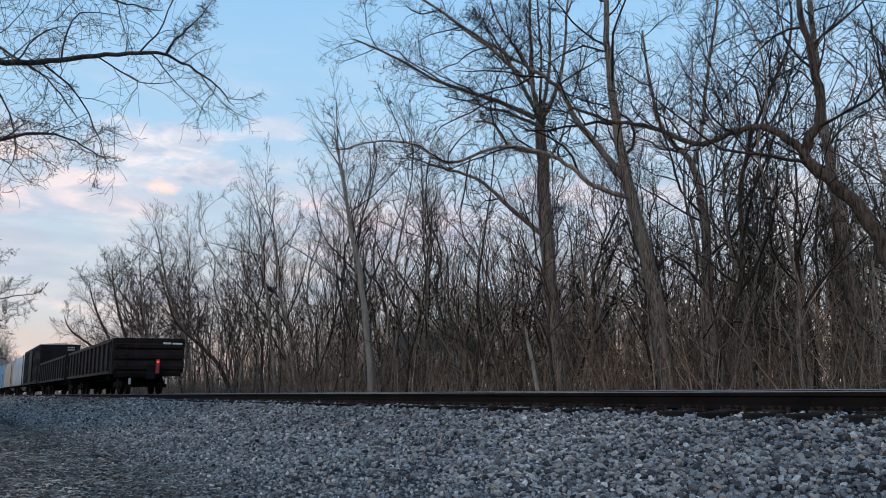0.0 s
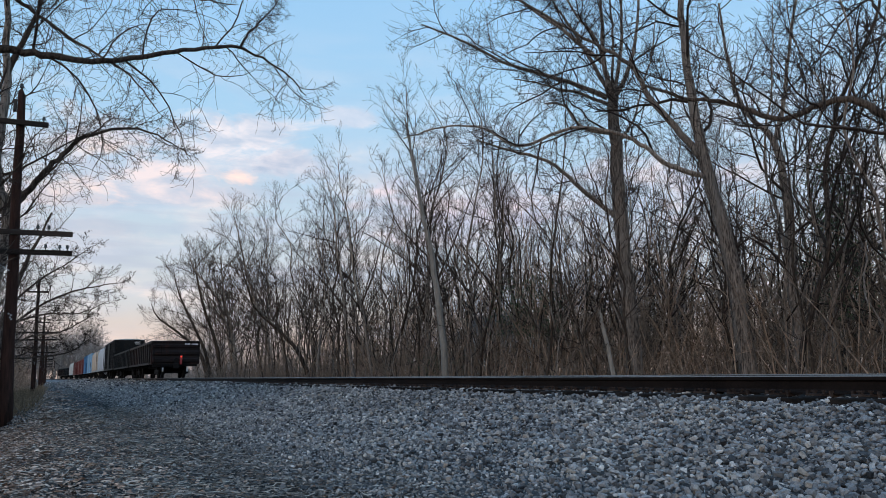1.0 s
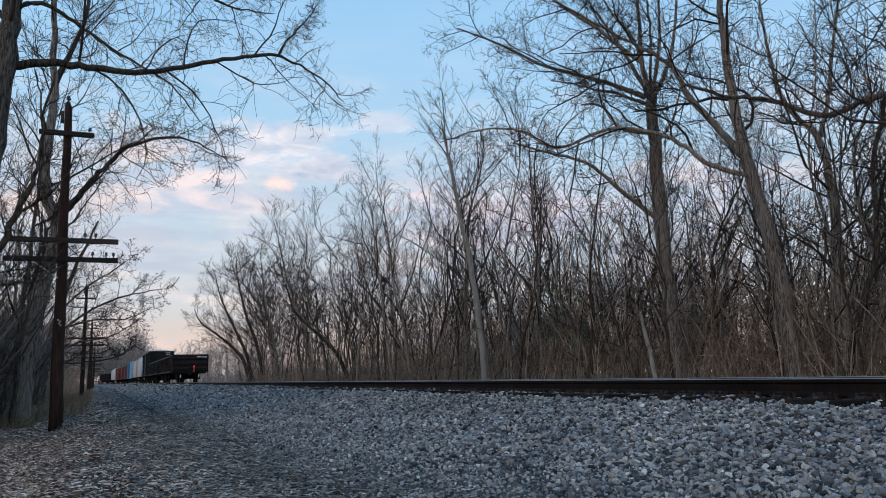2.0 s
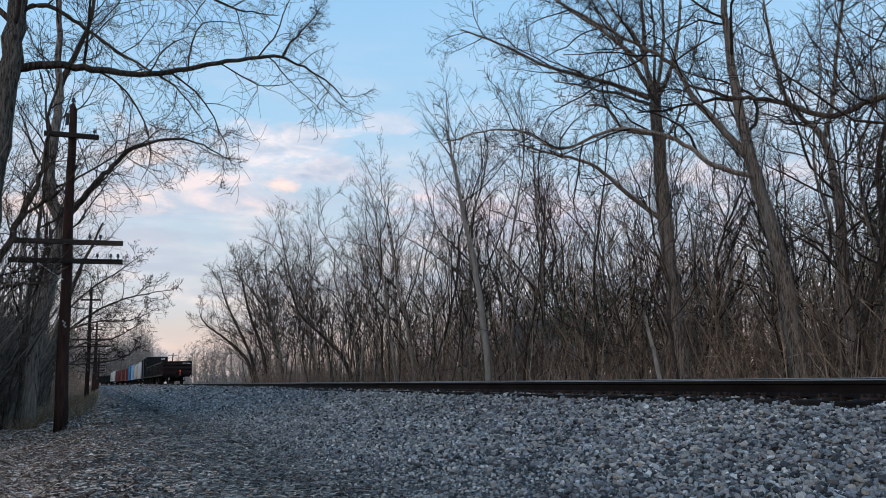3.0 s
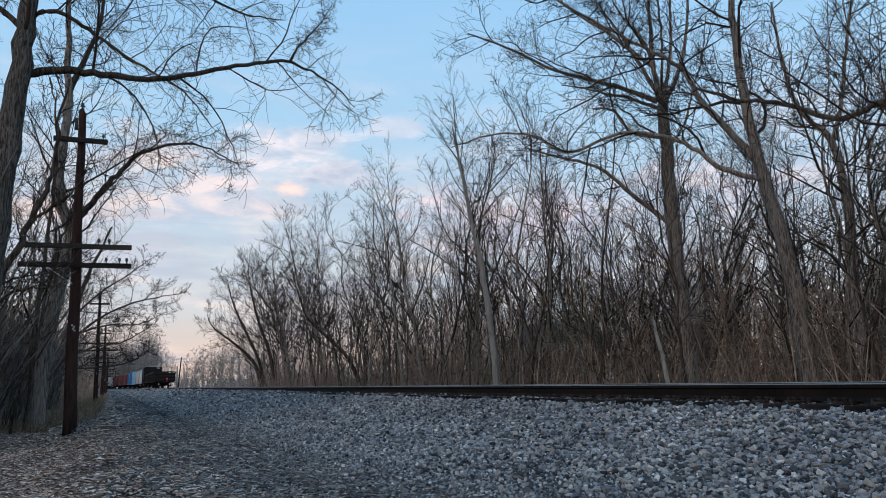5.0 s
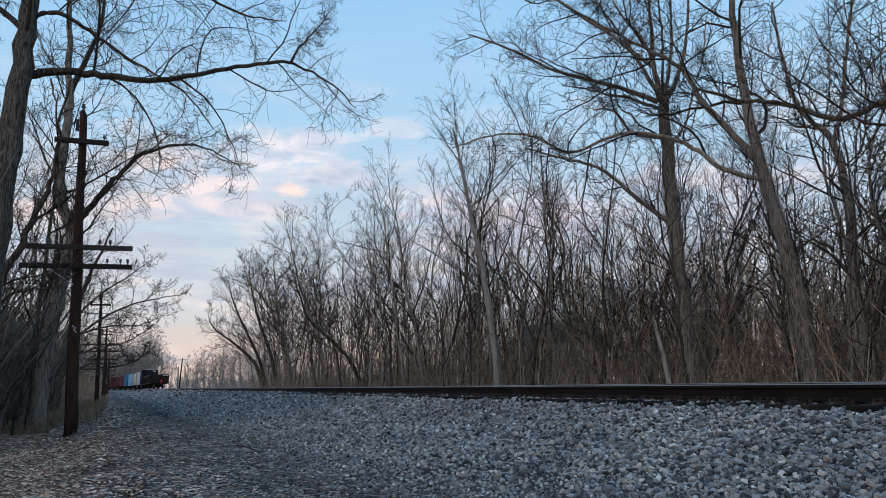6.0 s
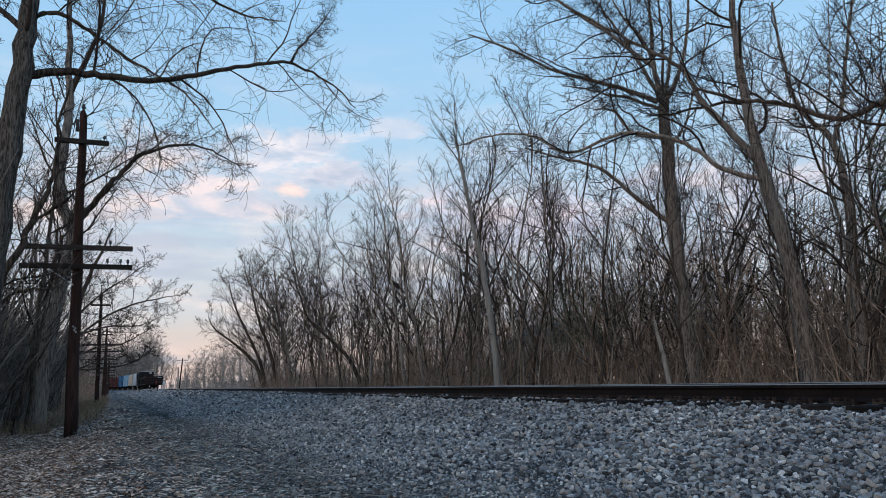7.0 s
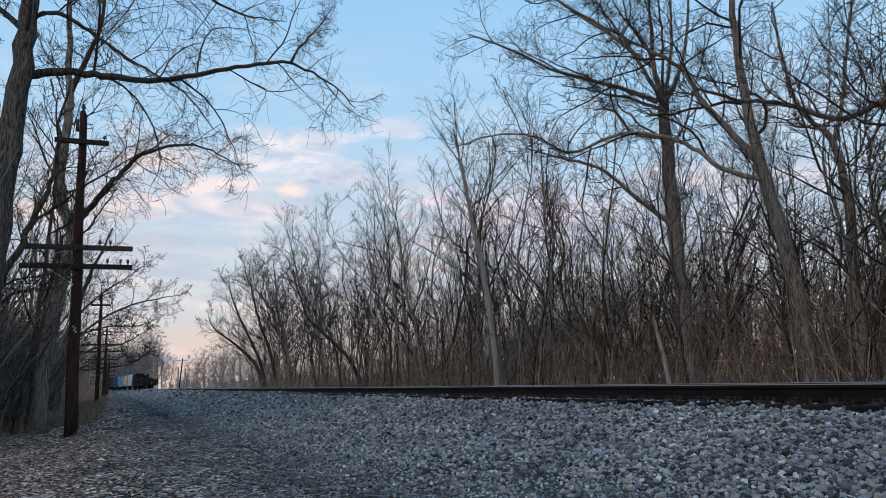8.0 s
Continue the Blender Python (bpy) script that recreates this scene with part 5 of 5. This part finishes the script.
y = START + 17.9
add_car(gondola(y, 17.6, 2.60, M_GON2, "dark grey open gondola car with ribbed sides"), 17.6)
y += 18.9
b = add_car(boxcar(y, 16.6, 4.45, M_BOX_BLACK, "tall black high-roofed boxcar", M_GREYW), 16.6)
bars(b, [(0.55 + 0.12 * k, 0.63 + 0.12 * k, 4.02, 4.12) for k in range(5)] + [(0.55 + 0.12 * k, 0.63 + 0.12 * k, 3.83, 3.92) for k in range(5)], -0.075, M_WHITE, "small pale reporting marks")
y += 17.9
for kind_of, paint, label, length, top in (
        (hopper, M_GREYW, "pale grey covered hopper car streaked with dirt", 17.0, 4.6),
        (hopper, M_TAN, "tan covered hopper car streaked with dirt", 17.0, 4.6),
        (boxcar, M_BLUE_PALE, "pale blue boxcar with weathered sides", 16.0, 4.5),
        (boxcar, M_BLUE, "dusty blue boxcar with weathered sides", 16.0, 4.6),
        (boxcar, M_RED, "faded red boxcar with weathered sides", 16.0, 4.4),
        (boxcar, M_RED, "faded red boxcar with weathered sides", 16.0, 4.4),
        (boxcar, M_RED, "faded red boxcar with weathered sides", 16.0, 4.4),
        (hopper, M_CREAM, "cream covered hopper car streaked with dirt", 17.0, 4.5),
        (gondola, M_GON2, "dark grey open gondola car with ribbed sides", 17.0, 3.2),
        (gondola, M_GON, "dirty black open gondola car", 17.0, 3.2)):
    add_car(kind_of(y, length, top, paint, label), length)
    y += length + 1.3

# ---- loose stones, leaves and grass ----
CUBE_V = np.array([(x, y, z) for x in (-1, 1) for y in (-1, 1) for z in (-1, 1)]) / 1.5
CUBE_F = np.array([(0, 1, 3), (0, 3, 2), (4, 6, 7), (4, 7, 5), (0, 4, 5), (0, 5, 1), (2, 3, 7), (2, 7, 6), (0, 2, 6), (0, 6, 4), (1, 5, 7), (1, 7, 3)])


def turns(n, gen):
    """Random rotation matrices."""
    q = gen.normal(size=(n, 4))
    q /= np.linalg.norm(q, axis=1)[:, None]
    w, x, y, z = q.T
    return np.stack([np.stack([1 - 2 * (y * y + z * z), 2 * (x * y - w * z), 2 * (x * z + w * y)], -1),
                     np.stack([2 * (x * y + w * z), 1 - 2 * (x * x + z * z), 2 * (y * z - w * x)], -1),
                     np.stack([2 * (x * z - w * y), 2 * (y * z + w * x), 1 - 2 * (x * x + y * y)], -1)], 1)


def big_mesh(name, verts, faces, material):
    """A mesh of many triangles from arrays."""
    me = bpy.data.meshes.new(name)
    me.vertices.add(len(verts))
    me.vertices.foreach_set("co", verts.astype(np.float32).ravel())
    k = faces.shape[1]
    me.loops.add(faces.size)
    me.loops.foreach_set("vertex_index", faces.astype(np.int32).ravel())
    me.polygons.add(len(faces))
    me.polygons.foreach_set("loop_start", np.arange(0, faces.size, k, dtype=np.int32))
    me.update(calc_edges=True)
    me.validate()
    me.shade_flat()
    me.materials.append(material)
    return me


FACE_MID = np.array([(-1, 0, 0), (1, 0, 0), (0, -1, 0), (0, 1, 0), (0, 0, -1), (0, 0, 1)]) * 0.86
FACE_RING = ((0, 1, 3, 2), (4, 6, 7, 5), (0, 4, 5, 1), (2, 3, 7, 6), (0, 2, 6, 4), (1, 5, 7, 3))
ROUND_F = np.array([(ring[i], ring[(i + 1) % 4], 8 + k) for k, ring in enumerate(FACE_RING) for i in range(4)])


def stones(places, sizes, seed, flat=0.7, rounded=False):
    """Angular broken stones at the places; rounded ones have a blunt peak on every face."""
    gen = np.random.default_rng(seed)
    n = len(places)
    base, tri = (np.concatenate([CUBE_V, FACE_MID]), ROUND_F) if rounded else (CUBE_V, CUBE_F)
    k = len(base)
    v = np.repeat(base[None], n, 0) * gen.uniform(0.76, 1.14, (n, k, 1)) + gen.normal(0, 0.09, (n, k, 3))
    v *= (gen.uniform(0.65, 1.15, (n, 1, 3)) * np.array([1.15, 1.0, flat]))
    v = np.einsum("nij,nkj->nki", turns(n, gen), v) * sizes[:, None, None]
    v[:, :, 2] *= 0.85
    v += places[:, None, :]
    f = tri[None] + (np.arange(n) * k)[:, None, None]
    return v.reshape(-1, 3), f.reshape(-1, 3)


def heights(fn, xs, ys):
    return np.array([fn(float(a), float(b)) for a, b in zip(xs, ys)])


gen = np.random.default_rng(3)
# crushed stone on the embankment: dense near the camera, thinning to the larger ones far off
px, py, pz, sz = [], [], [], []
for y0, y1, per, big in ((-6, 2.2, 110, 0.036), (2.2, 9, 640, 0.0215), (9, 16, 520, 0.0230), (16, 30, 290, 0.0285), (30, 60, 120, 0.042), (60, 120, 26, 0.072), (120, 195, 8, 0.12)):
    lo = 0.2 if y1 <= 16 else -0.7
    step = per ** -0.5
    gx0, gy0 = np.meshgrid(np.arange(lo, 7.35, step), np.arange(y0, y1, step * 0.93))
    gx0[::2] += step / 2
    xs, ys = (g.ravel() + gen.uniform(-0.3, 0.3, g.size) * step for g in (gx0, gy0))
    n = len(xs)
    keep = gen.uniform(0, 1, n) < np.clip((xs - 0.7 + 0.5 * np.sin(ys * 0.9)) / 2.2, 0.05 if y1 <= 16 else 0.25, 1)
    keep &= gen.uniform(0, 1, n) > 0.85 * np.maximum(np.exp(-((xs - 0.45) / 0.2) ** 2), np.exp(-((xs - 1.5) / 0.2) ** 2))
    keep &= (np.hypot(xs, ys) > 3.5) | (gen.uniform(0, 1, n) < 0.3)
    xs, ys = xs[keep], ys[keep]
    px.append(xs), py.append(ys)
    sz.append(big * np.clip(gen.lognormal(-0.03, 0.30, len(xs)), 0.5, 1.9) * np.clip(0.40 + (xs - 0.6) / 6.5, 0.40, 1.0))
    base = np.maximum(heights(bed_z, xs, ys), heights(ground_z, xs, ys))
    pz.append(base + sz[-1] * gen.uniform(-0.35, 1.25, len(xs)))
px, py, pz, sz = (np.concatenate(a) for a in (px, py, pz, sz))
# the stones between and beyond the rails
n = 3800
fx, fy = gen.uniform(7.4, 11.2, n), gen.uniform(-4, 26, n)
px, py, sz2 = np.concatenate([px, fx]), np.concatenate([py, fy]), gen.uniform(0.025, 0.045, n)
pz, sz = np.concatenate([pz, heights(bed_z, fx, fy) + 0.0]), np.concatenate([sz, sz2])
# single stones on the slope nearest the road
near = np.where((py < 5.2) & (py > 3.4) & (px > 3.2) & (px < 5.4))[0][:300]
rest = np.setdiff1d(np.arange(len(px)), near)
close = rest[(py[rest] > 2.2) & (py[rest] < 10) & (px[rest] > 1.0)]
others = np.setdiff1d(rest, close)
for group_of, soft_edged, seed in ((close, True, 5), (others, False, 6)):
    V, F = stones(np.stack([px[group_of], py[group_of], pz[group_of]], 1), sz[group_of], seed, rounded=soft_edged)
    heap = new("stones", big_mesh("stones", V, F, M_STONES))
    heap.parent = ballast_bed
    tagged(heap, "loose grey ballast stones", kind="stuff")
shapes = []
for k in range(12):
    V, F = stones(np.zeros((1, 3)), np.ones(1), 60 + k, rounded=True)
    shapes.append(big_mesh("stone", V, F, M_STONE_ONE))
for j, i in enumerate(near):
    o = child("stone", shapes[j % 12], ballast_bed)
    o.location = (px[i], py[i], pz[i])
    o.scale = (sz[i],) * 3
    o.rotation_euler = tuple(gen.uniform(0, 6.28, 3))

# grit and small stones on the road
gx1, gy1 = [], []
for y0, y1, per in ((3.5, 9, 380), (9, 18, 150), (18, 34, 40)):
    n = int(4.3 * (y1 - y0) * per)
    gx1.append(gen.uniform(-1.4, 2.9, n)), gy1.append(gen.uniform(y0, y1, n))
gx1, gy1 = np.concatenate(gx1), np.concatenate(gy1)
keep = gen.uniform(0, 1, len(gx1)) < np.clip(0.35 + 0.22 * gx1, 0.10, 0.8)
gx1, gy1 = gx1[keep], gy1[keep]
gs = np.clip(gen.lognormal(-4.35, 0.42, len(gx1)), 0.006, 0.035)
gz = np.maximum(heights(ground_z, gx1, gy1), heights(bed_z, np.maximum(gx1, 1.5), gy1) * (gx1 > 1.5) - 5 * (gx1 <= 1.5)) + gs * 0.2
V, F = stones(np.stack([gx1, gy1, gz], 1), gs, 8)
grit = tagged(new("road_grit", big_mesh("road_grit", V, F, M_GRIT)), "small dark gravel trodden into the road", "gravel", kind="stuff")


def leaf_litter(seed, count, xs, ys, size, lift=0.012, slim=1.0):
    """Curled fallen leaves: each a folded blade of four triangles, with a rise at tip and stem."""
    g = np.random.default_rng(seed)
    n = count
    x, y = xs(g, n), ys(g, n)
    z = heights(ground_z, x, y) + g.uniform(0.004, lift, n)
    L, W = size * g.uniform(0.6, 1.3, n), size * slim * g.uniform(0.25, 0.6, n)
    curl = g.uniform(-0.25, 0.45, n) * size * min(1.0, slim * 4)
    a = g.uniform(0, 6.28, n)
    local = np.zeros((n, 6, 3))
    local[:, 0, 0], local[:, 3, 0] = -L, L
    local[:, 1, 0], local[:, 1, 1], local[:, 1, 2] = -L * 0.25, -W, curl
    local[:, 2, 0], local[:, 2, 1], local[:, 2, 2] = L * 0.35, -W * 0.8, curl * 0.7
    local[:, 4, 0], local[:, 4, 1], local[:, 4, 2] = L * 0.35, W * 0.8, curl
    local[:, 5, 0], local[:, 5, 1], local[:, 5, 2] = -L * 0.25, W, curl * 0.6
    local[:, 0, 2] += g.uniform(0, 0.3, n) * size
    local[:, 3, 2] += g.uniform(0, 0.4, n) * size
    tilt = g.normal(0, 0.22, n)
    local[:, :, 2] += local[:, :, 1] * np.tan(tilt)[:, None]
    c, s = np.cos(a)[:, None], np.sin(a)[:, None]
    v = np.stack([local[:, :, 0] * c - local[:, :, 1] * s + x[:, None], local[:, :, 0] * s + local[:, :, 1] * c + y[:, None], local[:, :, 2] + z[:, None] + abs(curl)[:, None] * 0.3], -1)
    f = np.array([[0, 1, 5], [1, 2, 4], [1, 4, 5], [2, 3, 4]])[None] + (np.arange(n) * 6)[:, None, None]
    return v.reshape(-1, 3), f.reshape(-1, 3)


V, F = leaf_litter(21, 46000, lambda g, n: -1.5 + g.normal(0, 1.15, n), lambda g, n: 3.5 + 19 * g.uniform(0, 1, n) ** 1.5, 0.034, 0.02)
tagged(new("leaf_litter", big_mesh("leaf_litter", V, F, M_LEAVES)), "brown curled fallen leaves beside the road", "leaf litter", kind="stuff")
V, F = leaf_litter(22, 6000, lambda g, n: g.normal(0.4, 0.9, n), lambda g, n: 4.2 + 16 * g.uniform(0, 1, n) ** 1.5, 0.017)
tagged(new("leaf_litter", big_mesh("leaf_litter", V, F, M_LEAVES)), "broken brown leaves scattered on the road", "leaf litter", kind="stuff")

V, F = leaf_litter(23, 6000, lambda g, n: g.normal(-0.7, 0.75, n), lambda g, n: 17 + 42 * g.uniform(0, 1, n) ** 1.3, 0.065)
tagged(new("leaf_litter", big_mesh("leaf_litter", V, F, M_LEAVES)), "brown leaves blown along the road's edge", "leaf litter", kind="stuff")

# dead stalks and straw strewn over the road
V, F = leaf_litter(24, 10000, lambda g, n: g.normal(1.1, 0.75, n), lambda g, n: 3.6 + 19 * g.uniform(0, 1, n) ** 1.4, 0.085, 0.03, 0.11)
tagged(new("straw_litter", big_mesh("straw_litter", V, F, M_STALKS)), "pale dead stalks and straw strewn over the road", "straw", kind="stuff")

# dry grass along the foot of the poles
acc = Tubes((0, 0, 0))
r = random.Random(33)
for k in range(3600):
    y0 = 21 + 55 * r.random() ** 1.4
    x0 = -1.0 - abs(r.gauss(0, 0.7)) + (r.uniform(0.1, 0.8) if y0 > 24 else -0.4)
    p = Vector((x0, y0, ground_z(x0, y0) - 0.03))
    L = r.uniform(0.2, 0.65) * (1.0 if y0 > 24 else 0.7)
    q = shoot(p, Vector((r.gauss(0, 0.5), r.gauss(0, 0.5), 1)), L, r, 0.16, -0.1, 3)
    w = 0.004 + 0.00012 * y0
    acc.add(q, [w, w, w * 0.7, w * 0.3], 3)
tagged(new("dry_grass", acc.mesh("dry_grass", M_STRAW)), "dry straw-coloured grass along the poles", "grass", kind="stuff")

# fallen sticks on the litter
r = random.Random(35)
for k in range(14):
    x0, y0 = r.uniform(-2.6, 0.2), r.uniform(6.5, 19)
    o = Vector((x0, y0, ground_z(x0, y0) + 0.02))
    stick = Tubes(o)
    q = shoot(o, Vector((r.gauss(0, 1), r.gauss(0, 1), 0.02)), r.uniform(0.4, 1.2), r, 0.12, 0.0, 5)
    stick.add(q, [0.012, 0.011, 0.010, 0.008, 0.006, 0.004], 5)
    stick.add(shoot(q[2], Vector((r.gauss(0, 1), r.gauss(0, 1), 0.25)), 0.35, r, 0.15, 0.0, 3), [0.007, 0.006, 0.005, 0.003], 4)
    ob = new("fallen_stick", stick.mesh("fallen_stick", M_BARK))
    ob.location = o
    tagged(ob, "thin grey fallen stick on leaves", "stick", "fallen sticks")


def car_pose(y, length):
    """A car stands with both ends on the line."""
    a, b = track_x(y), track_x(y + length)
    return pose(a, y, RAIL, 0, 0, math.degrees(math.atan2(a - b, length)))


def motions():
    for car, y0, length in TRAIN:
        walk(car, [(t / 2, car_pose(y0 + SPEED * t / 2, length)) for t in range(17)])


motions()
